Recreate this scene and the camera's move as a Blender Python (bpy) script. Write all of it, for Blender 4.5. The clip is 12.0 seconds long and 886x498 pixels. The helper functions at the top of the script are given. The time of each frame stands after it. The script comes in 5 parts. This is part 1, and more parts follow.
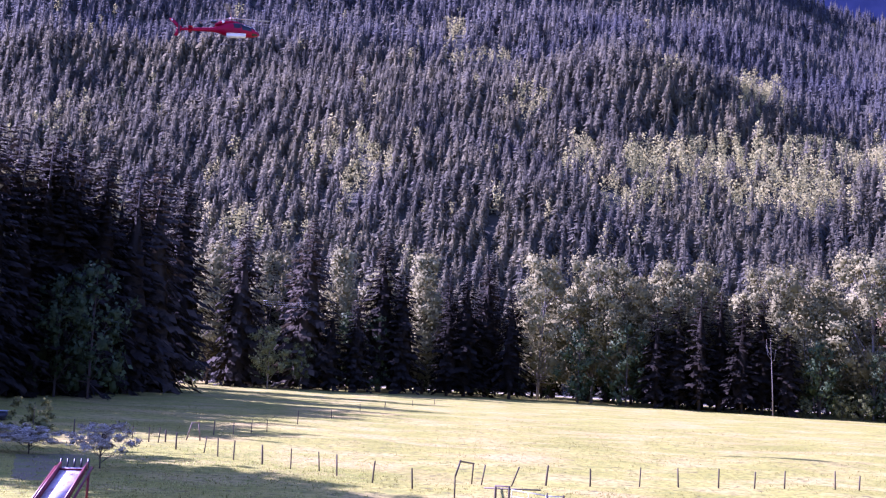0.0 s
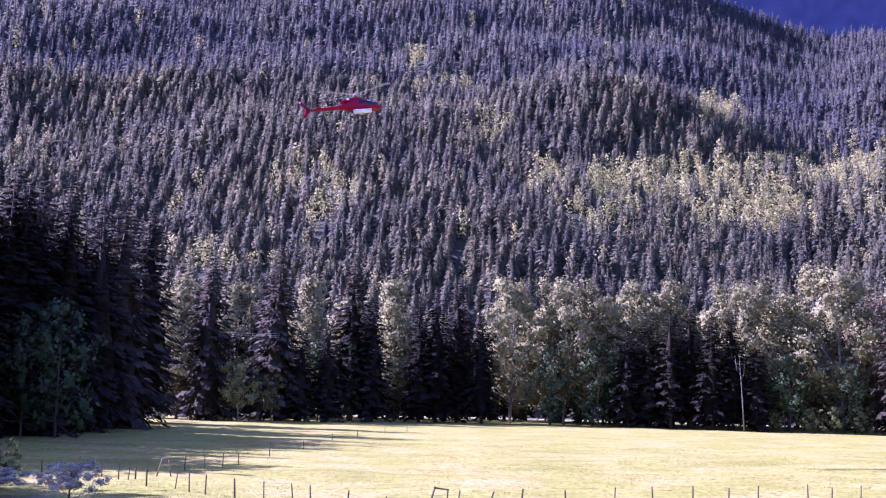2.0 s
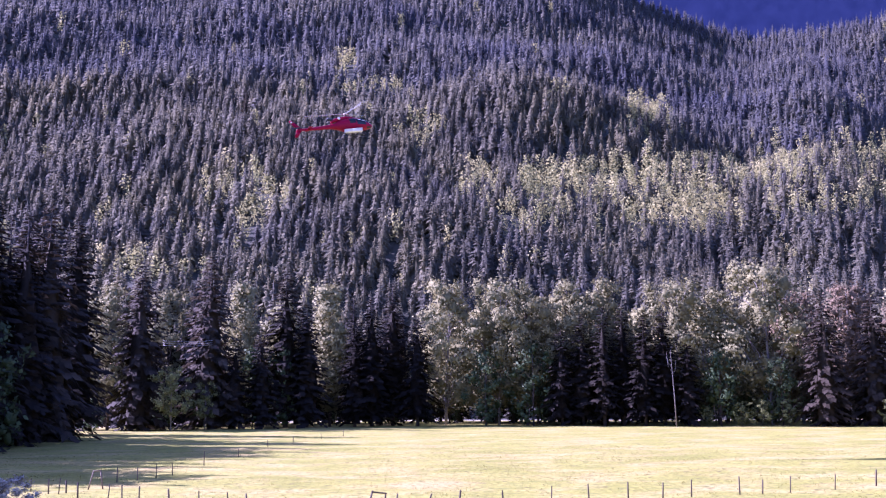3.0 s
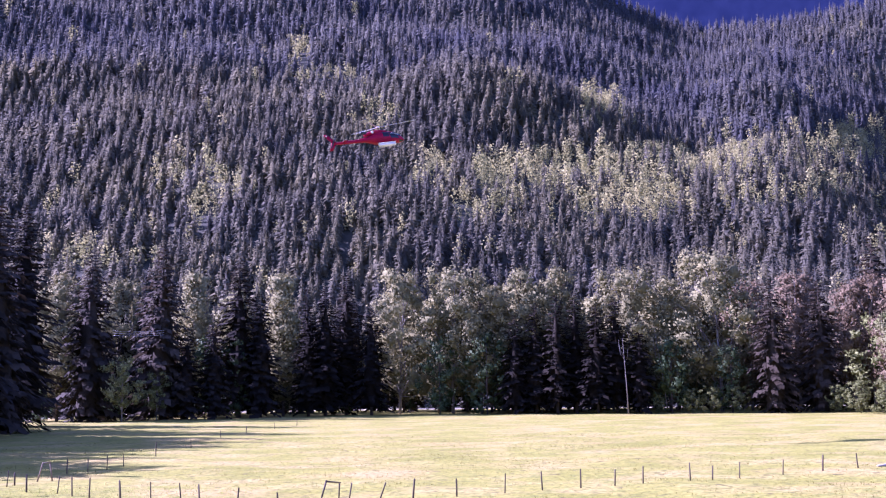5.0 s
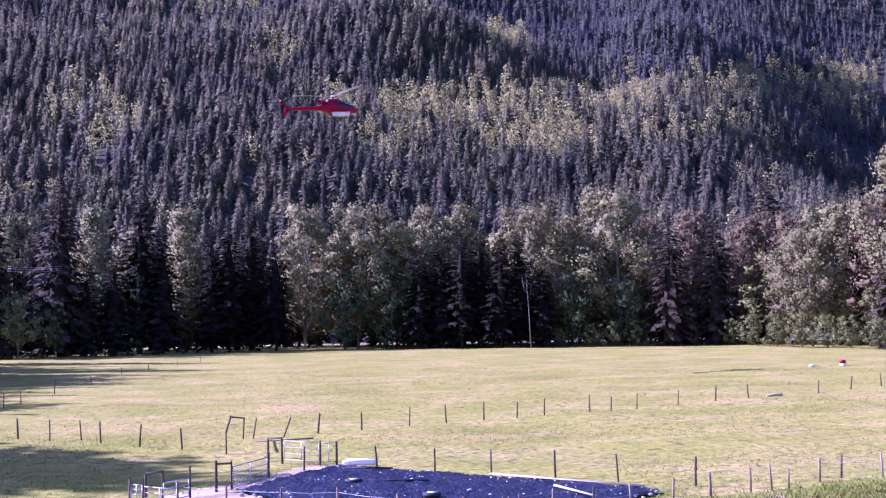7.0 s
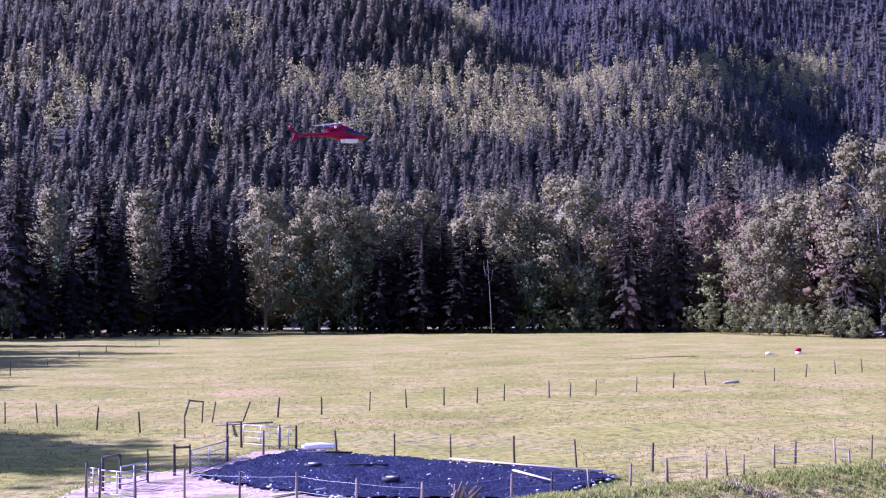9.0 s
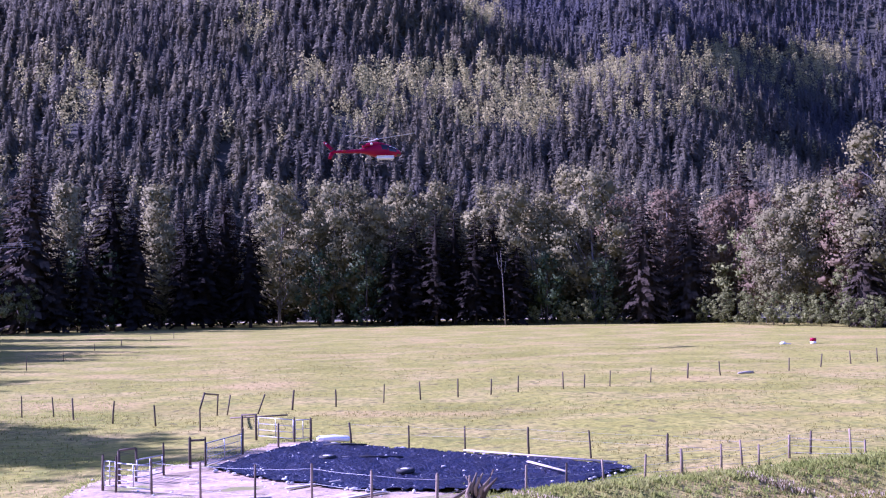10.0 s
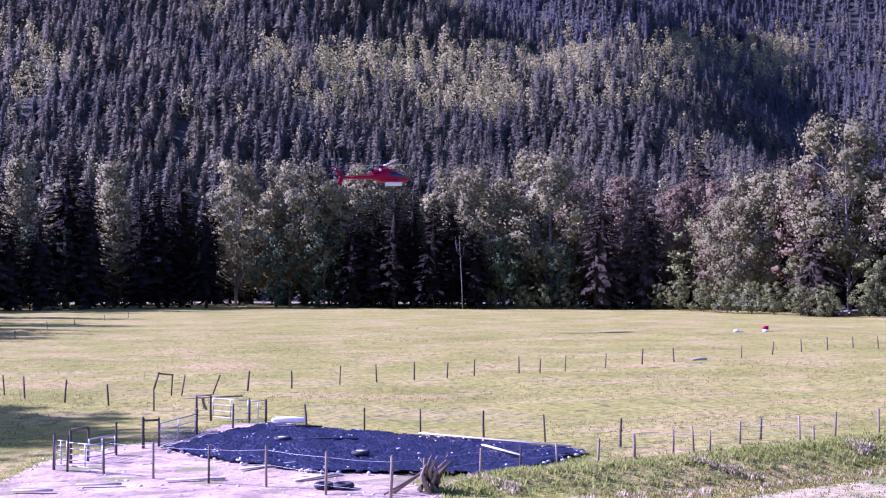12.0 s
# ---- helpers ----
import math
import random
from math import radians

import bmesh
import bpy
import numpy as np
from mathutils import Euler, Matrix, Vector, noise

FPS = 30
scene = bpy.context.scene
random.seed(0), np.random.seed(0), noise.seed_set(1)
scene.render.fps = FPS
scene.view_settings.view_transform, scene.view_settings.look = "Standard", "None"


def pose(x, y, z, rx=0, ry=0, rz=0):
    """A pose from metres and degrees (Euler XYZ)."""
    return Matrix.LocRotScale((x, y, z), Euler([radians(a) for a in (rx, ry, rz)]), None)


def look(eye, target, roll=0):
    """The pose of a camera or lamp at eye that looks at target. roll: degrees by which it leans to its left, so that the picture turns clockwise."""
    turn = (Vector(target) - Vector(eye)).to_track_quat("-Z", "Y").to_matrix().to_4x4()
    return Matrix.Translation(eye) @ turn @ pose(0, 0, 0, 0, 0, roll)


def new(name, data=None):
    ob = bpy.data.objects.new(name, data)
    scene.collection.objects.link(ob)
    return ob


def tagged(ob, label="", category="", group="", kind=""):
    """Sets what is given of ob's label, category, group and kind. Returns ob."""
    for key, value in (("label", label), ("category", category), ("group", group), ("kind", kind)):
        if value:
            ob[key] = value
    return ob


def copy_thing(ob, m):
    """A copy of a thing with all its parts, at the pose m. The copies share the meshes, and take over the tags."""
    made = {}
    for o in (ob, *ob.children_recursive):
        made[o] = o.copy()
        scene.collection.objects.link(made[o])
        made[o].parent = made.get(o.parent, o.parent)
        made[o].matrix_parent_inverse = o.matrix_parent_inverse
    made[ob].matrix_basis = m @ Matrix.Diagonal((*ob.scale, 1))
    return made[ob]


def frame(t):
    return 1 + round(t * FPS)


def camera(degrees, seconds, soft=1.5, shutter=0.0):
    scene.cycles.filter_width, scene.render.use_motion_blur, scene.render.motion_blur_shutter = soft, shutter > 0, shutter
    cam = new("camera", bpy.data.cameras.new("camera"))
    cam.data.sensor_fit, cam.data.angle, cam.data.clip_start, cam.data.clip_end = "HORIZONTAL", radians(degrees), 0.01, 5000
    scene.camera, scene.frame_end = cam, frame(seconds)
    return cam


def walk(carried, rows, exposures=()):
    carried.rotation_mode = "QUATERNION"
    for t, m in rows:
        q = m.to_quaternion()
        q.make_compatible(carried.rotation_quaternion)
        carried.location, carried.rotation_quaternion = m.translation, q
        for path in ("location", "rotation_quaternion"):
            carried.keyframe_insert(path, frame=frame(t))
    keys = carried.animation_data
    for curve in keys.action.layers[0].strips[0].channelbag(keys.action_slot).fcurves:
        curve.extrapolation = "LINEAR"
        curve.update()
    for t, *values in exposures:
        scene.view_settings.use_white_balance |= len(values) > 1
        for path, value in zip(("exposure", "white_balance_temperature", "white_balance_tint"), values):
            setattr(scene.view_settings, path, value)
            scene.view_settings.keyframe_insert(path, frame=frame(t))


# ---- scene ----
import itertools

cam = camera(44.79, 12.0, 1.2, 0.15)
EYE = (0.0, 0.0, 7.0)
# seconds, yaw, pitch, roll of a camera that stands still and pans
PATH = [
    (0, 0.944, 6.210, -2.943),
    (0.5, 1.215, 7.277, -2.514),
    (1, 1.031, 7.319, -1.964),
    (1.5, 0.370, 7.077, -1.382),
    (2, -0.565, 7.626, -1.042),
    (2.5, -2.166, 7.383, 0.254),
    (2.7, -3.227, 7.535, 0.720),
    (4.3, -5.309, 8.092, -0.003),
    (4.5, -5.684, 7.621, 0.303),
    (5, -6.379, 7.176, 0.826),
    (5.5, -6.829, 6.739, 0.398),
    (6, -9.493, 5.760, 0.572),
    (6.5, -10.429, 4.516, 1.007),
    (7, -11.409, 3.671, 1.067),
    (7.2, -12.719, 2.704, 1.824),
    (8.8, -13.641, 2.578, 0.513),
    (9, -13.467, 2.862, 0.532),
    (9.5, -13.092, 2.426, 0.698),
    (10, -12.759, 2.441, 0.909),
    (10.5, -12.346, 2.495, 0.944),
    (11, -12.803, 2.134, 0.702),
    (11.5, -13.843, 1.855, -0.127),
    (12, -15.000, 1.535, 0.000),
]
walk(cam, [(t, pose(*EYE, 90 + p, r, y)) for t, y, p, r in PATH],
     exposures=[(0.0, 2.08, 4660, 66), (2.7, 2.06, 4670, 66), (5.5, 1.90, 4670, 66), (7.2, 1.53, 4600, 68), (9.0, 1.43, 4570, 68), (12.0, 1.43, 4560, 68)])

# ---- light ----
SUN_AZ, SUN_EL = -64.0, 34.5
world = bpy.data.worlds.new("sky")
scene.world = world
world.use_nodes = True
wn = world.node_tree.nodes
sky = wn.new("ShaderNodeTexSky")
sky.sky_type, sky.sun_disc = "NISHITA", False
sky.sun_elevation, sky.sun_rotation = radians(SUN_EL), radians(SUN_AZ)
world.node_tree.links.new(sky.outputs[0], wn["Background"].inputs[0])
wn["Background"].inputs[1].default_value = 0.07
sun = new("sun", bpy.data.lights.new("sun", "SUN"))
sun.data.energy, sun.data.angle, sun.data.color = 4.7, radians(0.6), (1.0, 0.89, 0.72)
a, e = radians(SUN_AZ), radians(SUN_EL)
SUN_WAY = Vector((math.sin(a) * math.cos(e), math.cos(a) * math.cos(e), math.sin(e)))
sun.matrix_world = look(tuple(SUN_WAY * 300), (0, 0, 0))


# ---- materials ----
def material(name, colors, rough=0.8, metal=0.0, scales=(0.5, 6.0), bump=0.2, bump_dist=0.02, island=0.0, per_object=0.0,
             translucent=0.0, spec=0.3, stretch=(1, 1, 1), patches=()):
    """Noise at two scales between the colours, with relief; island and per_object vary the tone from piece to piece."""
    m = bpy.data.materials.new(name)
    m.use_nodes = True
    nt = m.node_tree
    n, link = nt.nodes, nt.links.new
    bsdf = n["Principled BSDF"]
    bsdf.inputs["Roughness"].default_value = rough
    bsdf.inputs["Metallic"].default_value = metal
    bsdf.inputs["Specular IOR Level"].default_value = spec
    geo = n.new("ShaderNodeNewGeometry")
    place = n.new("ShaderNodeVectorMath")
    place.operation = "MULTIPLY"
    place.inputs[1].default_value = stretch
    link(geo.outputs["Position"], place.inputs[0])
    ramp = n.new("ShaderNodeValToRGB")
    el = ramp.color_ramp.elements
    while len(el) < len(colors):
        el.new(0.5)
    for i, c in enumerate(colors):
        el[i].position, el[i].color = 0.3 + 0.4 * i / max(1, len(colors) - 1), (*c, 1)
    tex = []
    for s in scales:
        t = n.new("ShaderNodeTexNoise")
        t.inputs["Scale"].default_value = s
        t.inputs["Detail"].default_value = 5
        link(place.outputs[0], t.inputs["Vector"])
        tex.append(t)
    mix = n.new("ShaderNodeMix")
    mix.inputs["Factor"].default_value = 0.45
    link(tex[0].outputs["Fac"], mix.inputs["A"])
    link(tex[1].outputs["Fac"], mix.inputs["B"])
    link(mix.outputs["Result"], ramp.inputs["Fac"])
    out = ramp.outputs["Color"]
    for colour, scale, lo, hi in patches:
        t = n.new("ShaderNodeTexNoise")
        t.inputs["Scale"].default_value, t.inputs["Detail"].default_value = scale, 6
        link(place.outputs[0], t.inputs["Vector"])
        mask = n.new("ShaderNodeMapRange")
        mask.inputs["From Min"].default_value, mask.inputs["From Max"].default_value = lo, hi
        link(t.outputs["Fac"], mask.inputs["Value"])
        blend = n.new("ShaderNodeMix")
        blend.data_type = "RGBA"
        link(mask.outputs["Result"], blend.inputs[0])
        link(out, blend.inputs[6])
        blend.inputs[7].default_value = (*colour, 1)
        out = blend.outputs[2]
    for amount, node, socket in ((island, geo, "Random Per Island"), (per_object, None, "Random")):
        if amount:
            node = node or n.new("ShaderNodeObjectInfo")
            rng = n.new("ShaderNodeMapRange")
            rng.inputs["To Min"].default_value, rng.inputs["To Max"].default_value = 1 - amount, 1 + amount
            link(node.outputs[socket], rng.inputs["Value"])
            hsv = n.new("ShaderNodeHueSaturation")
            link(rng.outputs["Result"], hsv.inputs["Value"])
            link(out, hsv.inputs["Color"])
            out = hsv.outputs["Color"]
    link(out, bsdf.inputs["Base Color"])
    if bump:
        b = n.new("ShaderNodeBump")
        b.inputs["Strength"].default_value, b.inputs["Distance"].default_value = bump, bump_dist
        link(tex[1].outputs["Fac"], b.inputs["Height"])
        link(b.outputs["Normal"], bsdf.inputs["Normal"])
    if translucent:
        tr = n.new("ShaderNodeBsdfTranslucent")
        link(out, tr.inputs["Color"])
        ms = n.new("ShaderNodeMixShader")
        ms.inputs[0].default_value = translucent
        link(bsdf.outputs[0], ms.inputs[1])
        link(tr.outputs[0], ms.inputs[2])
        link(ms.outputs[0], n["Material Output"].inputs["Surface"])
    return m


M_FIELD = material("meadow_grass", [(0.160, 0.162, 0.027), (0.270, 0.254, 0.050), (0.362, 0.322, 0.082)], 0.9, scales=(0.12, 2.4), bump=1.0, bump_dist=0.16, stretch=(0.8, 1.0, 1), spec=0.06,
                   patches=[((0.42, 0.325, 0.125), 0.16, 0.48, 0.75), ((0.19, 0.20, 0.045), 0.9, 0.5, 0.7), ((0.39, 0.292, 0.105), 0.09, 0.54, 0.72), ((0.13, 0.115, 0.045), 1.3, 0.60, 0.68), ((0.165, 0.155, 0.04), 3.0, 0.53, 0.66)])
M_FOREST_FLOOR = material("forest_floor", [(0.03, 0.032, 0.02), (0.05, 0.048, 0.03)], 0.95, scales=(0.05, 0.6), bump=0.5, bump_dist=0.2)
M_DIRT = material("pale_sandy_dirt", [(0.24, 0.175, 0.11), (0.44, 0.33, 0.235), (0.62, 0.50, 0.38)], 0.95, scales=(0.7, 6.0), bump=1.0, bump_dist=0.09, stretch=(0.7, 1.2, 1), patches=[((0.25, 0.19, 0.11), 0.8, 0.50, 0.62), ((0.20, 0.20, 0.06), 0.45, 0.58, 0.66), ((0.16, 0.12, 0.08), 2.2, 0.6, 0.68)])
M_TRACK = material("dry_track_grass", [(0.22, 0.19, 0.06), (0.36, 0.30, 0.13), (0.50, 0.42, 0.23)], 0.95, scales=(0.5, 4.0), bump=0.8, bump_dist=0.08, patches=[((0.17, 0.19, 0.05), 0.6, 0.5, 0.62), ((0.54, 0.46, 0.30), 1.3, 0.56, 0.7)])
M_GRAVEL = material("pale_gravel", [(0.36, 0.31, 0.20), (0.52, 0.45, 0.32)], 0.9, scales=(0.3, 5.0))
M_BARK = material("brown_bark", [(0.05, 0.038, 0.03), (0.13, 0.10, 0.08)], 0.95, scales=(0.8, 9.0), bump=0.6, bump_dist=0.05, stretch=(1, 1, 0.25))
M_PALE_BARK = material("pale_grey_bark", [(0.14, 0.12, 0.10), (0.28, 0.25, 0.21)], 0.9, scales=(0.8, 7.0), bump=0.4, bump_dist=0.04, stretch=(1, 1, 0.3))
# darkened tone: the shade of the backlit side is put into the needles
M_FIR = material("fir_needles", [(0.014, 0.012, 0.009), (0.038, 0.030, 0.021)], 0.75, scales=(0.15, 2.0), bump=0, island=0.3, per_object=0.25, translucent=0.22, spec=0.08)
M_COTTONWOOD = material("cottonwood_leaves", [(0.163, 0.157, 0.073), (0.312, 0.282, 0.128)], 0.6, scales=(0.15, 1.5), bump=0, island=0.12, per_object=0.2, translucent=0.24, spec=0.03)
M_BUDDING = material("brown_budding_leaves", [(0.120, 0.088, 0.050), (0.235, 0.175, 0.100)], 0.65, scales=(0.15, 1.5), bump=0, island=0.15, per_object=0.2, translucent=0.25, spec=0.08)
# lighter brown copy of the fir needles, for firs the sun strikes
M_LIT_FIR = material("lit_brown_fir_needles", [(0.036, 0.030, 0.020), (0.078, 0.060, 0.040)], 0.75, scales=(0.15, 2.0), bump=0, island=0.35, per_object=0.15, translucent=0.22, spec=0.08)
M_RED_FIR = material("dead_red_needles", [(0.16, 0.055, 0.04), (0.30, 0.12, 0.09)], 0.8, scales=(0.1, 0.6), bump=0, island=0.3, translucent=0.2, spec=0.08)
M_MAPLE = material("dark_maple_leaves", [(0.05, 0.075, 0.032), (0.09, 0.12, 0.05)], 0.6, scales=(0.2, 1.5), bump=0, island=0.4, per_object=0.2, translucent=0.3, spec=0.08)
M_WILLOW = material("willow_leaves", [(0.135, 0.150, 0.048), (0.240, 0.245, 0.090)], 0.6, scales=(0.2, 1.5), bump=0, island=0.4, per_object=0.15, translucent=0.35, spec=0.08)
# bluer copy of the lower firs; the distance haze is put into its colour
M_HAZED_FIR = material("hazed_hill_fir_needles", [(0.080, 0.084, 0.108), (0.130, 0.127, 0.116), (0.212, 0.198, 0.126)], 0.8, scales=(0.012, 0.12), bump=0, island=0.06, translucent=0.52, spec=0.08)
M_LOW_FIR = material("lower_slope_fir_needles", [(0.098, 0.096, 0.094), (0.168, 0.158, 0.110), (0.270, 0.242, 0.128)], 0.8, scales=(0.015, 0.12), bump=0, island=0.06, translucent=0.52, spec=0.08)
M_HILL_LEAF = material("hill_aspen_leaves", [(0.26, 0.258, 0.10), (0.40, 0.368, 0.15), (0.50, 0.446, 0.205)], 0.65, scales=(0.03, 0.1), bump=0, island=0.1, translucent=0.4, spec=0.08)
M_BLOSSOM = material("grey_blossom", [(0.30, 0.27, 0.19), (0.60, 0.54, 0.44)], 0.7, scales=(0.8, 4.0), bump=0, island=0.4, translucent=0.25, spec=0.08)
M_TUFT = material("grass_blades", [(0.12, 0.13, 0.025), (0.21, 0.195, 0.04), (0.32, 0.26, 0.075)], 0.8, scales=(0.12, 1.0), bump=0, island=0.35, translucent=0.3, spec=0.04)
M_BANK = material("green_bank_grass", [(0.18, 0.235, 0.04), (0.31, 0.34, 0.075), (0.45, 0.42, 0.15)], 0.8, scales=(0.3, 1.6), bump=0, island=0.35, translucent=0.45, spec=0.04)
M_STRAW = material("dead_straw", [(0.34, 0.28, 0.14), (0.52, 0.44, 0.27)], 0.8, scales=(0.8, 3.0), bump=0, island=0.3, translucent=0.2, spec=0.04)
M_WOOD = material("weathered_post_wood", [(0.06, 0.045, 0.032), (0.15, 0.112, 0.08)], 0.9, scales=(1.5, 18.0), bump=0.5, bump_dist=0.01, per_object=0.3, stretch=(1, 1, 0.2))
M_PALE_WOOD = material("bleached_wood", [(0.17, 0.125, 0.08), (0.31, 0.24, 0.165)], 0.9, scales=(1.5, 14.0), bump=0.4, bump_dist=0.01, per_object=0.25)
M_BLEACHED = material("sun_bleached_wood", [(0.36, 0.30, 0.23), (0.60, 0.53, 0.44)], 0.9, scales=(1.5, 14.0), bump=0.4, bump_dist=0.01, per_object=0.2)
M_STEEL = material("galvanised_steel", [(0.34, 0.34, 0.35), (0.50, 0.50, 0.51)], 0.5, 0.5, scales=(3.0, 30.0), bump=0.1, bump_dist=0.002)
M_TARP = material("navy_plastic_sheet", [(0.010, 0.011, 0.026), (0.026, 0.027, 0.056)], 0.3, scales=(0.9, 6.0), bump=1.0, bump_dist=0.15, spec=0.55)
M_WHITE = material("white_plastic", [(0.80, 0.78, 0.76), (0.90, 0.88, 0.86)], 0.5, scales=(1.0, 8.0), bump=0.15, bump_dist=0.01)
M_STONE = material("pale_stone", [(0.45, 0.42, 0.40), (0.72, 0.69, 0.66)], 0.9, scales=(2.0, 12.0), bump=0.4, bump_dist=0.02, per_object=0.2)
M_RUBBER = material("black_rubber", [(0.015, 0.015, 0.016), (0.04, 0.04, 0.042)], 0.7, scales=(2.0, 15.0), bump=0.3, bump_dist=0.01)
M_RED = material("red_gloss_paint", [(0.24, 0.002, 0.027), (0.30, 0.003, 0.036)], 0.32, scales=(0.6, 5.0), bump=0.02, bump_dist=0.002, spec=0.16)
M_RED_STEEL = material("faded_red_steel", [(0.10, 0.014, 0.022), (0.20, 0.03, 0.042)], 0.5, scales=(1.0, 8.0), bump=0.2, bump_dist=0.005)
M_GLASS_DARK = material("tinted_canopy_glass", [(0.012, 0.013, 0.018), (0.02, 0.021, 0.028)], 0.1, scales=(1.0, 4.0), bump=0, spec=0.35)
# near-white tones put the sun's glare into the trough's colour; red is its paint
M_TROUGH = material("glare_on_worn_red_steel", [(0.30, 0.07, 0.09), (0.70, 0.62, 0.60), (0.86, 0.83, 0.80)], 0.45, 0.2, scales=(1.6, 9.0), bump=0.2, bump_dist=0.005, stretch=(2.5, 0.5, 1))
M_BLADE = material("grey_rotor_blade", [(0.45, 0.45, 0.46), (0.6, 0.6, 0.6)], 0.4, scales=(1.0, 8.0), bump=0)
M_DARK = material("dark_metal", [(0.03, 0.03, 0.033), (0.07, 0.07, 0.075)], 0.45, 0.6, scales=(3.0, 20.0), bump=0.1, bump_dist=0.002)
M_GREY_SHEET = material("grey_gravel_pad", [(0.12, 0.10, 0.045), (0.20, 0.165, 0.08)], 0.9, scales=(0.5, 6.0), bump=0.5, bump_dist=0.04, patches=[((0.14, 0.15, 0.03), 0.7, 0.48, 0.6)])

# the blue emission stands in for haze on the far mountain
far_mat = bpy.data.materials.new("far_mountain_haze_glow")
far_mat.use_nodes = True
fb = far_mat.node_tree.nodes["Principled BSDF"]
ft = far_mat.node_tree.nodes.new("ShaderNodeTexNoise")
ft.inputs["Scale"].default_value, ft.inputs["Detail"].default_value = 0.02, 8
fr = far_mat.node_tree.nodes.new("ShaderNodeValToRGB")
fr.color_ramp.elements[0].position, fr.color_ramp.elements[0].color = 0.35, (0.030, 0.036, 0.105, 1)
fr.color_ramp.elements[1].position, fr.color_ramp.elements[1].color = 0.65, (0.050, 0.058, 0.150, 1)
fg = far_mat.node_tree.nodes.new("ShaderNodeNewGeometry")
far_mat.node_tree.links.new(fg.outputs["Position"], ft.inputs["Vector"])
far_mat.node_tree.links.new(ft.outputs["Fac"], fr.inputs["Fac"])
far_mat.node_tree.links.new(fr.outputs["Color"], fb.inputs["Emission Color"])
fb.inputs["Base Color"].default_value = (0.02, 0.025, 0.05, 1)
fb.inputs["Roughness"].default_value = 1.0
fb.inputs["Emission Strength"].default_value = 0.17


# ---- mesh tools ----
def raw_mesh(name, verts, faces, mats, smooth=False, mat_index=None, normals=None):
    """A mesh from numpy arrays; faces all of one size. normals: soft shading normals of the vertices."""
    verts, faces = np.asarray(verts, np.float32), np.asarray(faces, np.int32)
    me = bpy.data.meshes.new(name)
    k = faces.shape[1]
    me.vertices.add(len(verts))
    me.vertices.foreach_set("co", verts.ravel())
    me.loops.add(faces.size)
    me.loops.foreach_set("vertex_index", faces.ravel())
    me.polygons.add(len(faces))
    me.polygons.foreach_set("loop_start", np.arange(0, faces.size, k, dtype=np.int32))
    me.polygons.foreach_set("loop_total", np.full(len(faces), k, np.int32))
    if mat_index is not None:
        me.polygons.foreach_set("material_index", np.asarray(mat_index, np.int32))
    me.polygons.foreach_set("use_smooth", np.full(len(faces), smooth))
    for m in mats if isinstance(mats, (list, tuple)) else [mats]:
        me.materials.append(m)
    me.update(calc_edges=True)
    if normals is not None:
        me.polygons.foreach_set("use_smooth", np.ones(len(faces), bool))
        me.normals_split_custom_set_from_vertices(np.asarray(normals, np.float32))
    return me


def bm_mesh(name, bm, mat, smooth=True):
    me = bpy.data.meshes.new(name)
    bmesh.ops.recalc_face_normals(bm, faces=bm.faces)
    bm.to_mesh(me)
    bm.free()
    for p in me.polygons:
        p.use_smooth = smooth
    me.materials.append(mat)
    return me


def part(name, bm, mat, parent, label="", smooth=True):
    ob = new(name, bm_mesh(name, bm, mat, smooth) if isinstance(bm, bmesh.types.BMesh) else bm)
    ob.parent = parent
    return tagged(ob, label)


def thing(name, m, label, category, group="", kind=""):
    ob = new(name)
    ob.empty_display_size = 0.2
    ob.matrix_world = m
    return tagged(ob, label, category, group, kind)


def tube(bm, points, radii, sides=6, cap=True):
    """A round bar along points."""
    rings = []
    for i, p in enumerate(points):
        p = Vector(p)
        d = (Vector(points[min(i + 1, len(points) - 1)]) - Vector(points[max(i - 1, 0)])).normalized()
        u = d.orthogonal().normalized() if abs(d.z) < 0.9 else Vector((1, 0, 0)).cross(d).normalized()
        v = d.cross(u)
        r = radii[i] if isinstance(radii, (list, tuple)) else radii
        rings.append([bm.verts.new(p + (u * math.cos(q) + v * math.sin(q)) * r) for q in (2 * math.pi * k / sides for k in range(sides))])
    for a_, b_ in zip(rings, rings[1:]):
        for k in range(sides):
            bm.faces.new((a_[k], a_[(k + 1) % sides], b_[(k + 1) % sides], b_[k]))
    if cap:
        bm.faces.new(rings[0][::-1])
        bm.faces.new(rings[-1])
    return bm


def box(bm, c, size, rot=None, bevel=0.0):
    m = Matrix.Translation(c) @ (rot or Matrix()) @ Matrix.Diagonal((*size, 1))
    made = bmesh.ops.create_cube(bm, size=1, matrix=m)
    if bevel:
        vs = set(made["verts"])
        bmesh.ops.bevel(bm, geom=[e_ for e_ in bm.edges if e_.verts[0] in vs], offset=bevel, segments=2, affect="EDGES")
    return bm


def loft(bm, sections, sides=16, power=2.4, caps=True):
    """A hull through sections (x, z, half height, half width)."""
    rings = []
    for x, z, hh, hw in sections:
        ring = []
        for k in range(sides):
            q = 2 * math.pi * k / sides
            c, s = math.cos(q), math.sin(q)
            ring.append(bm.verts.new((x, hw * math.copysign(abs(c) ** (2 / power), c), z + hh * math.copysign(abs(s) ** (2 / power), s))))
        rings.append(ring)
    for a_, b_ in zip(rings, rings[1:]):
        for k in range(sides):
            bm.faces.new((a_[k], a_[(k + 1) % sides], b_[(k + 1) % sides], b_[k]))
    if caps:
        bm.faces.new(rings[0][::-1])
        bm.faces.new(rings[-1])
    return bm


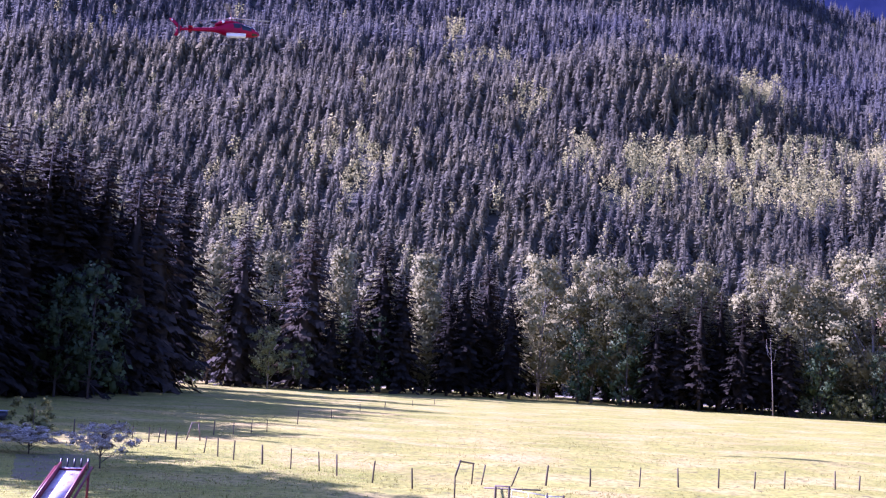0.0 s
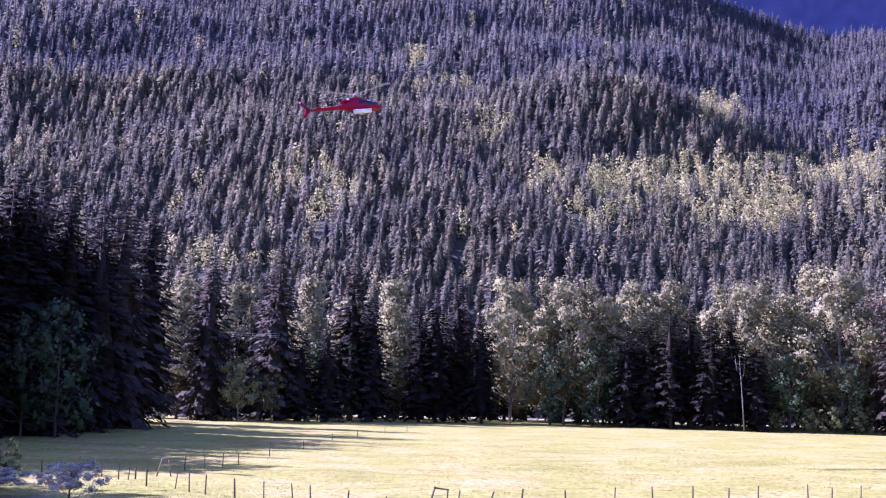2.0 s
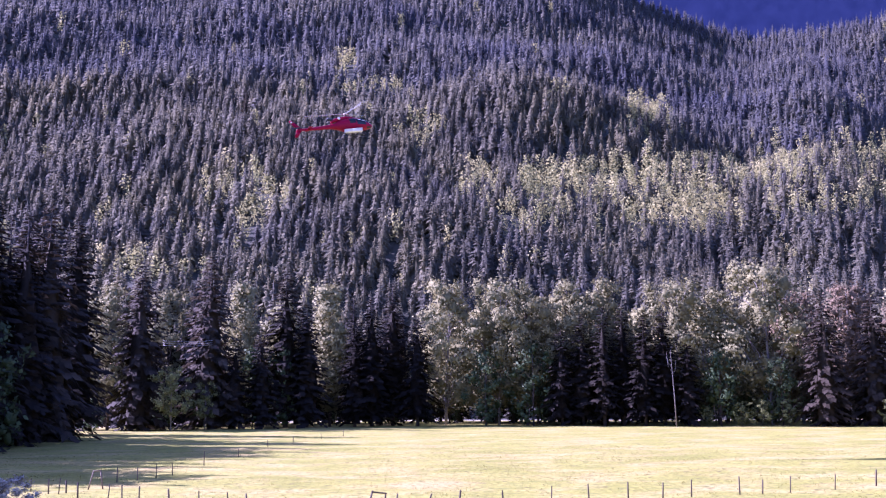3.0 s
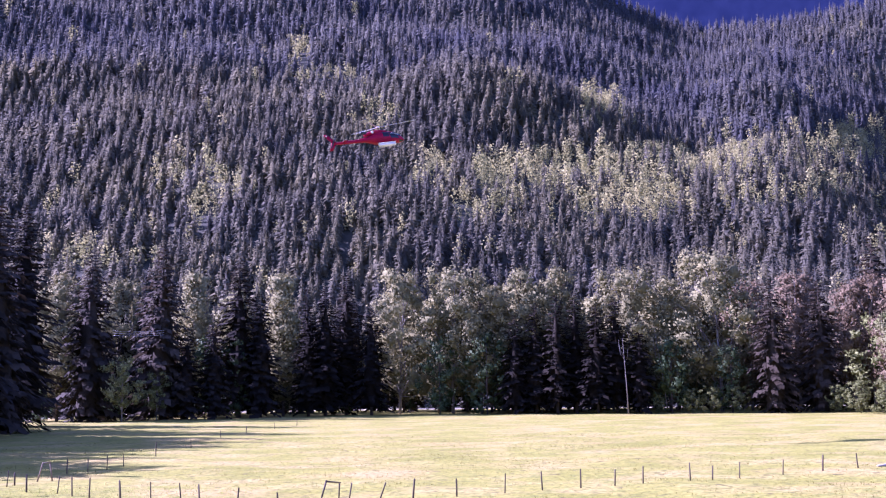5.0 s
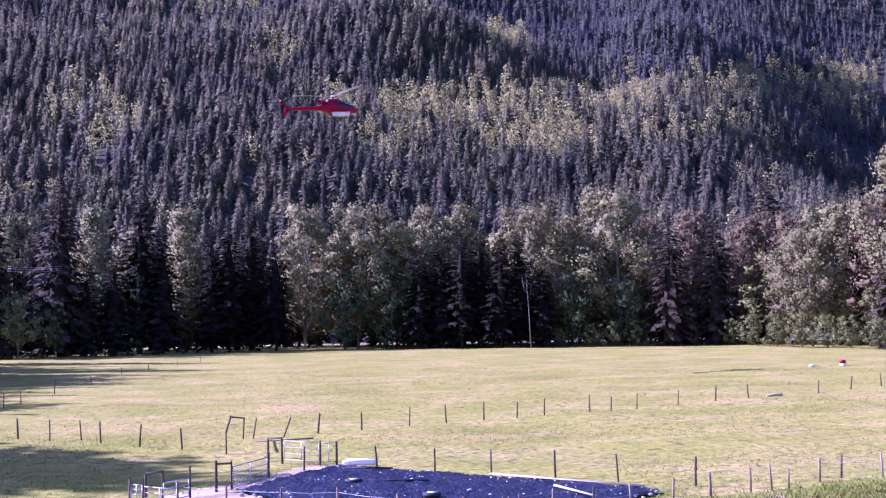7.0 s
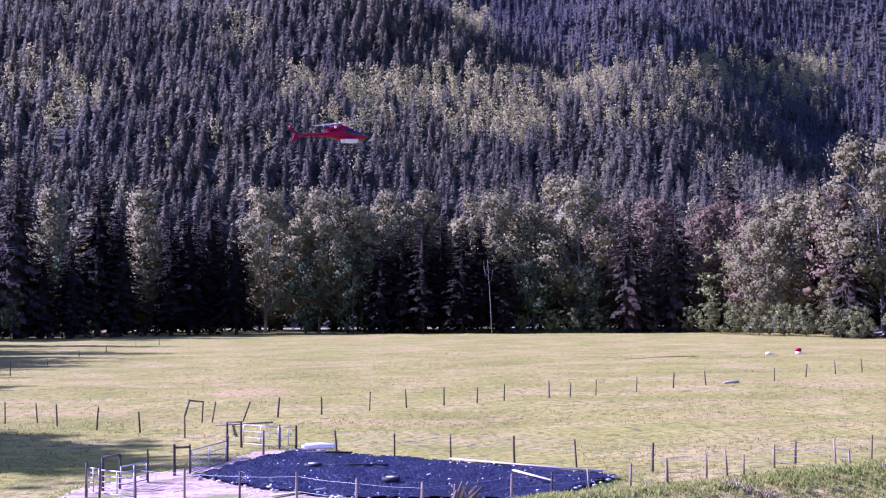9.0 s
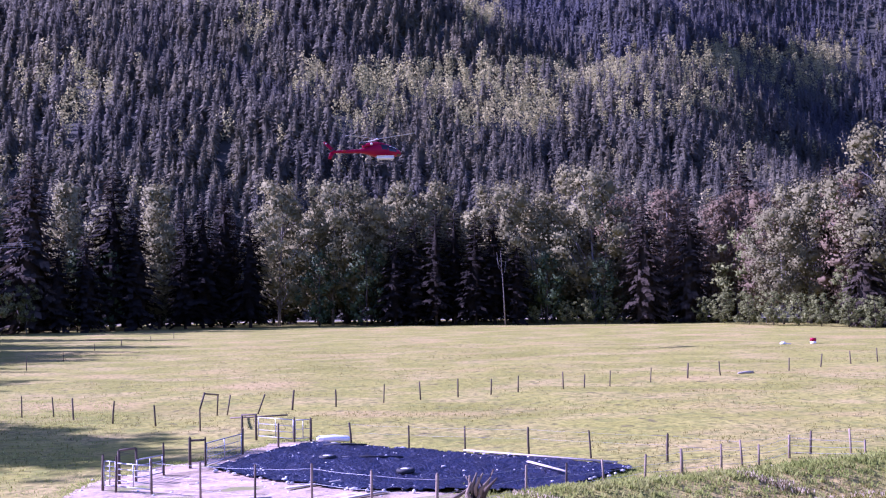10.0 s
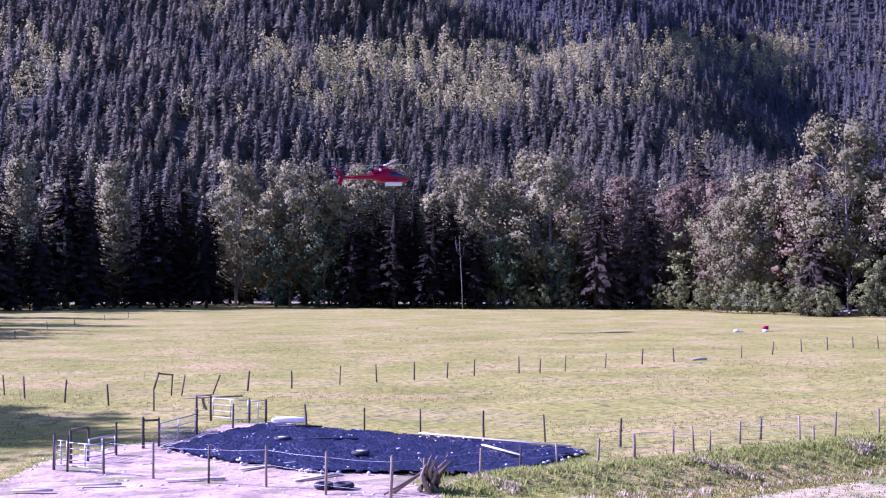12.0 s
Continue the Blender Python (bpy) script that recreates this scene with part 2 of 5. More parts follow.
# ---- the land ----
TREE_AZ = [-60, -40, -27, -23, -18, -15, -12, -5, 0, 4, 10, 16, 21, 26, 30, 34, 38, 45, 70]
TREE_R = [110, 110, 140, 158, 165, 215, 258, 263, 265, 264, 256, 250, 252, 256, 232, 215, 212, 205, 190]
RIDGE_AZ = [-180, -90, -60, -40, -30, -23, 0, 8, 12, 15, 18.4, 20.7, 24, 28.5, 33, 40, 60, 90, 180]
RIDGE_EL = [4, 6, 8, 11, 18.5, 24.5, 26, 24.6, 22.4, 20.9, 19.3, 18.5, 18.4, 18.9, 19.4, 18, 16, 10, 5]
RIDGE_R = 1650.0


def tree_r(az):
    return np.interp(az, TREE_AZ, TREE_R)


def smooth01(v):
    v = np.clip(v, 0, 1)
    return v * v * (3 - 2 * v)


def land(x, y):
    """Height of the ground."""
    x, y = np.asarray(x, float), np.asarray(y, float)
    r, az = np.hypot(x, y), np.degrees(np.arctan2(x, y))
    z = 5.4 * (1 - smooth01((r - 5) / 19))
    field = smooth01((r - 20) / 30) * (1 - smooth01((r - 250) / 60))
    z = z + 0.06 * field * (np.sin(x * 0.31 + 1.3 * np.sin(y * 0.17)) + np.sin(y * 0.43 + x * 0.11))
    # grassy bank beside the track
    along = np.clip((x - 8.5) / 25, 0, 1)
    crest = 33.6 + 2.6 * along ** 0.6 + 2.5 * along ** 2
    z = z + 0.5 * np.exp(-((y - crest) / 1.25) ** 2) * smooth01((x - 8) / 4) * (1 - smooth01((x - 60) / 20))
    z = z - 0.25 * np.exp(-((y - crest + 2.4) / 0.7) ** 2) * smooth01((x - 13) / 5) * (1 - smooth01((x - 60) / 20))
    # mountain side
    r0 = np.maximum(tree_r(az) + 70, np.interp(az, [-15, -5], [345, 300]))
    top = np.tan(np.radians(np.interp(az, RIDGE_AZ, RIDGE_EL))) * RIDGE_R - 16
    u = (r - r0) / (RIDGE_R - r0)
    uc = np.clip(u, 0, 1)
    hill = top * (0.8 * uc + 0.2 * uc ** 2)
    wob = np.sin(x * 0.0105 + 1.7 * np.sin(y * 0.0043)) + 0.6 * np.sin(x * 0.023 + y * 0.012 + 2.0) + 0.4 * np.sin(y * 0.031 - x * 0.017)
    hill = hill + uc * (1 - uc) * 4 * (np.interp(az, [-8, 4], [7, 13]) * wob - 5 * np.exp(-((az + 9 + 5 * uc) / 2.6) ** 2) + 4 * np.exp(-((az + 4 + 3 * uc) / 2.5) ** 2))
    # hollow and spur added to the shape to put the right-hand slope in shade
    hill = hill - 112 * smooth01((az - 24.8) / 10) * smooth01(uc * 2.2) * (1 - smooth01((uc - 0.75) / 0.25)) + 20 * np.exp(-((az - 23.2) / 2.6) ** 2) * 4 * uc * (1 - uc)
    hill = np.where(u > 1, top - 0.35 * (r - RIDGE_R), hill)
    return z + np.where(u > 0, np.maximum(hill, 70 * uc), 0)


def build_ground():
    azs = np.concatenate([np.arange(-180, -50, 6), np.arange(-50, 62, 0.5), np.arange(62, 180, 6)])
    rs = [1.0]
    while rs[-1] < 3600:
        r = rs[-1]
        rs.append(r + (1.6 if r < 28 else 0.6 if r < 56 else 0.03 * r if r < 330 else 0.02 * r if r < 1700 else 0.06 * r))
    rs = np.array(rs)
    A, R = np.meshgrid(np.radians(azs), rs)
    X, Y = R * np.sin(A), R * np.cos(A)
    V = np.stack([X, Y, land(X, Y)], -1).reshape(-1, 3)
    V = np.vstack([V, [[0, 0, 5.4]]])
    na, nr = len(azs), len(rs)
    i, j = np.meshgrid(np.arange(nr - 1), np.arange(na), indexing="ij")
    jn = (j + 1) % na
    F = np.stack([i * na + j, (i + 1) * na + j, (i + 1) * na + jn, i * na + jn], -1).reshape(-1, 4)
    F = F[:, ::-1]
    hub_i = len(V) - 1
    idx = np.arange(na)
    cen = np.stack([np.full(na, hub_i), idx, (idx + 1) % na, np.full(na, hub_i)], -1)
    azc = np.degrees(A[:-1].reshape(-1))
    rc = R[:-1].reshape(-1)
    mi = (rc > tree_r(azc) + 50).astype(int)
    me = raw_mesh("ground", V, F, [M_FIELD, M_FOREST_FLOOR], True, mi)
    tagged(new("ground", me), "pale dry meadow running up into a wooded mountain side", "ground", kind="structure")
    knob = raw_mesh("ground_knoll", V[np.r_[idx, hub_i]], np.stack([np.full(na, na), (idx + 1) % na, idx], -1), M_FIELD, True)
    tagged(new("ground_knoll", knob), "grassy knoll top", "ground", kind="structure")


build_ground()


def sheet(name, outline, mat, lift, label, category, rough=0.0, step=0.5, kind="structure", seed=1, thick=0.0, crease=0.0):
    """A thin sheet on the ground inside an outline, cut in a fine net."""
    rnd = random.Random(seed)
    pts = [Vector((x, y, 0)) for x, y in outline]
    bm = bmesh.new()
    face = bm.faces.new([bm.verts.new(p) for p in pts])
    xs, ys = [p.x for p in pts], [p.y for p in pts]
    for axis, lo, hi in (((1, 0, 0), min(xs), max(xs)), ((0, 1, 0), min(ys), max(ys))):
        v = lo + step
        while v < hi:
            co = (v, 0, 0) if axis[0] else (0, v, 0)
            bmesh.ops.bisect_plane(bm, geom=bm.verts[:] + bm.edges[:] + bm.faces[:], plane_co=co, plane_no=axis)
            v += step
    for v in bm.verts:
        edge = v.is_boundary
        wave = rough * (noise.noise(v.co * 0.9) * 0.8 + noise.noise(v.co * 2.7) * 0.6 + crease * (0.5 - abs(noise.noise(Vector((v.co.x * 1.1 + v.co.y * 0.9, v.co.y * 3.1 - v.co.x * 2.2, 4))))) + 0.7)
        v.co.z = float(land(v.co.x, v.co.y)) + (0.02 if edge and thick == 0 else lift + max(0.0, wave))
        if edge:
            v.co.x += rnd.uniform(-0.12, 0.12)
            v.co.y += rnd.uniform(-0.12, 0.12)
    ob = new(name, bm_mesh(name, bm, mat))
    if ob.data.polygons[0].normal.z < 0:
        ob.data.flip_normals()
    return tagged(ob, label, category, kind=kind)


# pale farm yard, gravel pad under the orchard, and the road behind the trees
sheet("dirt_yard", [(-8, 30), (-6.2, 36), (-5.2, 39.5), (-4.2, 43.6), (-2.0, 45.6), (1.2, 48), (3.4, 52.4), (5.8, 53.0), (6.6, 50.6), (7.0, 44), (8.0, 38), (10.5, 35.6), (8.6, 32.5), (6, 29)],
      M_DIRT, 0.05, "pale pinkish sandy farm yard", "yard", 0.03, 0.7)
sheet("gravel_pad", [(-27.9, 68.6), (-24.7, 72.1), (-21.1, 63.4), (-20.2, 57.6), (-23.1, 56.6)], M_GREY_SHEET, 0.02, "grey gravel pad under the orchard", "gravel pad", 0.0, 1.0)
sheet("farm_track", [(14, 29.5), (20, 31.4), (28, 33.4), (40, 36), (60, 39), (60, 36), (40, 33), (28, 30.4), (20, 28.6), (14, 26.8)], M_TRACK, 0.03, "pale dry grass track below the bank", "track", 0.03, 0.9)


def build_road():
    azs = np.arange(-30, 46, 0.5)
    V, F = [], []
    for k, az in enumerate(azs):
        for off in (43 + 3 * math.sin(az * 1.7), 49):
            r = tree_r(az) + off
            x, y = r * math.sin(radians(az)), r * math.cos(radians(az))
            V.append((x, y, float(land(x, y)) + 0.12))
    for k in range(len(azs) - 1):
        F.append((2 * k, 2 * k + 2, 2 * k + 3, 2 * k + 1))
    ob = new("gravel_road", raw_mesh("gravel_road", V, np.array(F)[:, ::-1], M_GRAVEL, True))
    tagged(ob, "sunlit pale gravel road behind the tree line", "road", kind="structure")


build_road()


def build_far_mountain():
    azs = np.arange(-40, 75, 1.0)
    els = np.linspace(2, 1, 14)
    V = []
    rows = 12
    for az in azs:
        crest = 27 + 2.5 * math.sin(az * 0.13) + 0.8 * math.sin(az * 0.71)
        for k in range(rows):
            r = 3700 + 60 * k + 25 * math.sin(az * 1.9 + k)
            z = r * math.tan(radians(crest)) * (k / (rows - 1))
            V.append((r * math.sin(radians(az)), r * math.cos(radians(az)), z))
    F = [(i * rows + k, (i + 1) * rows + k, (i + 1) * rows + k + 1, i * rows + k + 1) for i in range(len(azs) - 1) for k in range(rows - 1)]
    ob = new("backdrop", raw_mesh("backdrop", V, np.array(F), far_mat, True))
    tagged(ob, "far forested mountain with a blue glow for haze", "mountain", kind="structure")


build_far_mountain()


# ---- trees ----
def kites(base, way, length, width, up, sag=0.0, lift=0.5):
    """Leaf sprays: arrays of points, ways, lengths and widths to kites of two triangles."""
    way = way / np.linalg.norm(way, axis=1, keepdims=True)
    side = np.cross(way, up)
    side /= np.linalg.norm(side, axis=1, keepdims=True) + 1e-9
    L, W = length[:, None], width[:, None]
    mid = base + way * L * 0.45
    tip = base + way * L
    tip[:, 2] -= sag * length
    V = np.stack([base, mid + side * W, tip, mid - side * W], 1).reshape(-1, 3)
    n = np.arange(len(base))[:, None] * 4
    F = np.concatenate([n + [[0, 1, 2]], n + [[0, 2, 3]]], 0)
    nrm = up / (np.linalg.norm(up, axis=1, keepdims=True) + 1e-9) + np.array([0, 0, lift])
    nrm /= np.linalg.norm(nrm, axis=1, keepdims=True) + 1e-9
    return V, F, np.repeat(nrm, 4, 0)


def join(pieces):
    V, F, N, o = [], [], [], 0
    for v, f, nrm in pieces:
        V.append(v)
        F.append(f + o)
        N.append(nrm)
        o += len(v)
    return np.concatenate(V), np.concatenate(F), np.concatenate(N)


def fir_crown(h, spread, low, levels, per, sprays, fine, seed, gap=0.1):
    """Whorls of drooping branches, each with flat sprays."""
    g = np.random.default_rng(seed)
    out = []
    for k in range(levels):
        f = k / (levels - 1)
        z = low + (h - low) * f ** 0.92
        t = 1 - (z - low) / (h - low)
        n = max(3, int(round(per * (0.45 + 0.55 * t))))
        for b in range(n):
            if g.random() < gap:
                continue
            q = 2 * math.pi * (b + g.random() * 0.9) / n + k * 2.4
            L = (spread * (t ** 0.68) * g.uniform(0.55, 1.15) + 0.02 * h * 0.6)
            if t > 0.85:
                L *= g.uniform(0.55, 1.0)
            droop = -0.45 * t + 0.25 + g.uniform(-0.12, 0.12)
            d = np.array([math.cos(q), math.sin(q), droop])
            s = np.linspace(0.12, 0.82, sprays) + g.uniform(-0.05, 0.05, sprays)
            base = np.array([0, 0, z]) + d * (s * L)[:, None]
            base[:, 2] -= 0.22 * L * s ** 2
            turn = np.where(np.arange(sprays) % 2 == 0, 1, -1) * g.uniform(0.2, 0.9, sprays)
            way = np.stack([np.cos(q + turn), np.sin(q + turn), droop - g.uniform(0.2, 0.9, sprays)], -1)
            ln = (L * g.uniform(0.18, 0.34, sprays) + 0.25) * fine
            up = np.stack([0.9 * math.cos(q) + g.uniform(-0.25, 0.25, sprays), 0.9 * math.sin(q) + g.uniform(-0.25, 0.25, sprays), 0.5 + g.uniform(-0.2, 0.2, sprays)], -1)
            out.append(kites(base, way, ln, ln * g.uniform(0.2, 0.4, sprays), up, 0.1))
    # an added solid core that blocks light, so the crown's shadow is dense
    m = 9
    q = np.arange(m) * math.tau / m
    rings = [(low * 0.9, 0.27), (low + 0.25 * (h - low), 0.33), (low + 0.55 * (h - low), 0.19), (h * 0.86, 0.01)]
    V = np.concatenate([np.stack([np.cos(q) * spread * k * g.uniform(0.7, 1.2, m), np.sin(q) * spread * k * g.uniform(0.7, 1.2, m), np.full(m, z)], -1) for z, k in rings])
    N = np.tile(np.stack([np.cos(q), np.sin(q), np.full(m, 0.5)], -1), (4, 1))
    F = np.array([f for i in range(3) for k in range(m) for f in ((i * m + k, i * m + (k + 1) % m, (i + 1) * m + k), (i * m + (k + 1) % m, (i + 1) * m + (k + 1) % m, (i + 1) * m + k))])
    out.append((V, F, N))
    return join(out)


PHI = (1 + 5 ** 0.5) / 2
ICO_V = np.array([p for a_ in (-1, 1) for b_ in (-PHI, PHI) for p in ((0, a_, b_), (a_, b_, 0), (b_, 0, a_))]) / math.hypot(1, PHI)
ICO_F = np.array([f for f in itertools.combinations(range(12), 3) if all(np.linalg.norm(ICO_V[p] - ICO_V[q]) < 1.1 for p, q in itertools.combinations(f, 2))])
ICO_F = np.array([f if np.dot(np.cross(ICO_V[f[1]] - ICO_V[f[0]], ICO_V[f[2]] - ICO_V[f[0]]), ICO_V[f[0]]) > 0 else f[::-1] for f in ICO_F])


def leaf_crown(clumps, per, size, seed, inner=True):
    """Leaves round clump centres (x, y, z, radius)."""
    g = np.random.default_rng(seed)
    mid_z = sum(c[2] for c in clumps) / len(clumps)
    out = []
    for x, y, z, r in clumps:
        n = max(6, int(per * (r / 2.0) ** 1.5))
        d = g.normal(size=(n, 3))
        d /= np.linalg.norm(d, axis=1, keepdims=True)
        rad = r * g.uniform(0.4, 1.35, n) * (1 + 0.25 * np.sin(d[:, 0] * 5 + seed) * np.sin(d[:, 2] * 6))
        axes = g.uniform(0.65, 1.35, 3) * np.array([1, 1, 0.9])
        base = np.array([x, y, z]) + d * rad[:, None] * axes
        way = np.cross(d, g.normal(size=(n, 3))) + d * 0.35 + g.normal(size=(n, 3)) * 0.3 + np.array([0, 0, 0.45])
        out_way = np.array([x, y, 0.35 * (z - mid_z)])
        up = d * 0.55 + 0.5 * out_way / (np.linalg.norm(out_way) + 1e-6) + g.normal(size=(n, 3)) * 0.2
        ln = size * g.uniform(0.6, 1.4, n)
        out.append(kites(base, way, ln, ln * g.uniform(0.25, 0.45, n), up, 0.1, 0.3))
        # an added solid core inside the clump, there to block light
        if inner:
            core = ICO_V * (r * 0.6 * g.uniform(0.45, 1.25, 12))[:, None] * axes
            out.append((core + np.array([x, y, z]), ICO_F, ICO_V * 0.6 + 0.5 * out_way / (np.linalg.norm(out_way) + 1e-6) - np.array([0, 0, 0.2])))
    return join(out)


def fir_tree(h, seed, label, mat=None, spread=0.135, low=0.07, net=(56, 7, 9, 0.9)):
    root = thing("fir_tree", Matrix(), label, "tree", "trees along the field")
    bm = bmesh.new()
    tube(bm, [(0, 0, -0.5), (0, 0, h * 0.3), (0.1, 0, h * 0.7), (0, 0, h * 0.98)], [0.011 * h, 0.008 * h, 0.005 * h, 0.001 * h], 7)
    part("trunk", bm, M_BARK, root)
    V, F, N = fir_crown(h, spread * h, low * h, *net, seed)
    part("crown", raw_mesh("crown", V, F, mat or M_FIR, normals=N), None, root)
    return root


def broad_tree(h, seed, label, mat, bark, width=0.2, low=0.25, name="cottonwood_tree", clump_n=62, per=125, size=0.6, lean=0.0, group="trees along the field"):
    rnd = random.Random(seed)
    root = thing(name, Matrix(), label, "tree", group)
    bm = bmesh.new()
    bend = [(0, 0, -0.4), (lean * h * 0.2 + rnd.uniform(-0.1, 0.1), 0, h * 0.3), (lean * h * 0.6, rnd.uniform(-0.3, 0.3), h * 0.62), (lean * h, 0, h * 0.92)]
    tube(bm, bend, [0.011 * h, 0.008 * h, 0.005 * h, 0.0015 * h], 8)
    clumps = []
    for k in range(clump_n):
        f = (k + 0.5) / clump_n
        z = h * (low + (0.95 - low) * f)
        prof = math.sin(math.pi * (0.16 + 0.7 * f)) ** 0.7
        q = k * 2.4 + rnd.uniform(-0.6, 0.6)
        rr = width * h * prof * rnd.uniform(0.15, 1.12)
        cx, cy = lean * h * (z / h) + rr * math.cos(q), rr * math.sin(q)
        rad = h * rnd.uniform(0.036, 0.085) * (1.15 - 0.35 * f)
        clumps.append((cx, cy, z, rad))
        if k % 2 == 0:
            z0 = max(h * 0.12, z - rr * 1.1 - 0.05 * h)
            tube(bm, [(lean * z0, 0, z0), (cx * 0.55 + lean * z0 * 0.45, cy * 0.55, z - 0.35 * rr), (cx, cy, z)], [0.0035 * h, 0.0024 * h, 0.0008 * h], 5)
    part("trunk", bm, bark, root)
    V, F, N = leaf_crown(clumps, per, size, seed)
    part("crown", raw_mesh("crown", V, F, mat, normals=N), None, root)
    return root


def build_tree_line():
    rnd = random.Random(11)
    L_FIR = "tall dark fir with drooping branches at the field's edge"
    L_COT = "tall cottonwood with grey-green lit crown at the field's edge"
    firs = [fir_tree(36, 20 + k, L_FIR, None, sp, lo) for k, (sp, lo) in enumerate([(0.16, 0.1), (0.18, 0.09), (0.14, 0.11), (0.17, 0.09)])]
    cots = [broad_tree(34, 40 + k, L_COT, M_COTTONWOOD, (M_BARK, M_PALE_BARK, M_BARK, M_PALE_BARK)[k], w, lo, lean=le)
            for k, (w, lo, le) in enumerate([(0.19, 0.2, 0.0), (0.25, 0.16, 0.04), (0.11, 0.12, 0.0), (0.28, 0.22, -0.03)])]
    back_firs = [fir_tree(36, 30 + k, L_FIR, None, 0.17, 0.07, (40, 6, 8, 0.85)) for k in range(2)]
    back_cots = [broad_tree(34, 50 + k, L_COT, M_COTTONWOOD, M_BARK, 0.16, 0.14, clump_n=44, per=50, size=1.05) for k in range(2)]
    browns = [broad_tree(28, 66 + k, "slender leafy tree with brown opening buds at the field's edge", M_BUDDING, M_PALE_BARK, w, 0.14, "budding_tree", 56, 120, 0.5) for k, w in enumerate((0.15, 0.19))]
    maple = broad_tree(16, 60, "dark leafy maple in the shade of firs", M_MAPLE, M_BARK, 0.3, 0.08, "maple_tree", 30, 110, 0.6)
    alder = broad_tree(12, 61, "light green young alder with a pale trunk", M_WILLOW, M_PALE_BARK, 0.28, 0.25, "alder_tree", 26, 420, 0.4)
    willow = broad_tree(6, 62, "rounded pale green willow bush at the field's edge", M_WILLOW, M_BARK, 0.42, 0.1, "willow_bush", 50, 620, 0.24, group="bushes along the field")
    lit_firs = [fir_tree(30, 80 + k, "broad fir at the field's edge, side light put into its brown needles", M_LIT_FIR, 0.23, 0.04, (52, 8, 11, 0.8)) for k in range(2)]
    near_firs = [fir_tree(36, 90 + k, L_FIR, None, sp, lo, (62, 8, 13, 0.62)) for k, (sp, lo) in enumerate([(0.17, 0.1), (0.2, 0.09), (0.15, 0.11)])]
    protos = {"b": (browns, 28), "n": (near_firs, 36), "s": (lit_firs, 30), "F": (back_firs, 36), "C": (back_cots, 34), "f": (firs, 36), "c": (cots, 34), "m": ([maple], 16), "a": ([alder], 12), "w": ([willow], 6)}
    used = set()

    def put(kind, az, el_top, dr=0.0, which=None, wide=1.0, height=None):
        r = float(tree_r(az)) + dr
        h = height or 7 + r * math.tan(radians(el_top))
        lst, h0 = protos[kind]
        p = lst[which if which is not None else rnd.randrange(len(lst))]
        if which is None:
            p = next((o for o in lst if o.name not in used), p)
        turn = rnd.uniform(0, 6.28) if which is None else 0.4
        if p.name not in used:
            used.add(p.name)
            x, y = r * math.sin(radians(az)), r * math.cos(radians(az))
            s = h / h0
            p.matrix_basis = Matrix.LocRotScale((x, y, float(land(x, y)) - 0.05), Euler((0, 0, turn)), (s * wide, s * wide, s))
            return p
        x, y = r * math.sin(radians(az)), r * math.cos(radians(az))
        s = h / h0
        c = copy_thing(p, Matrix())
        c.matrix_basis = Matrix.LocRotScale((x, y, float(land(x, y)) - 0.05), Euler((0, 0, turn)), (s * wide, s * wide, s))
        return c

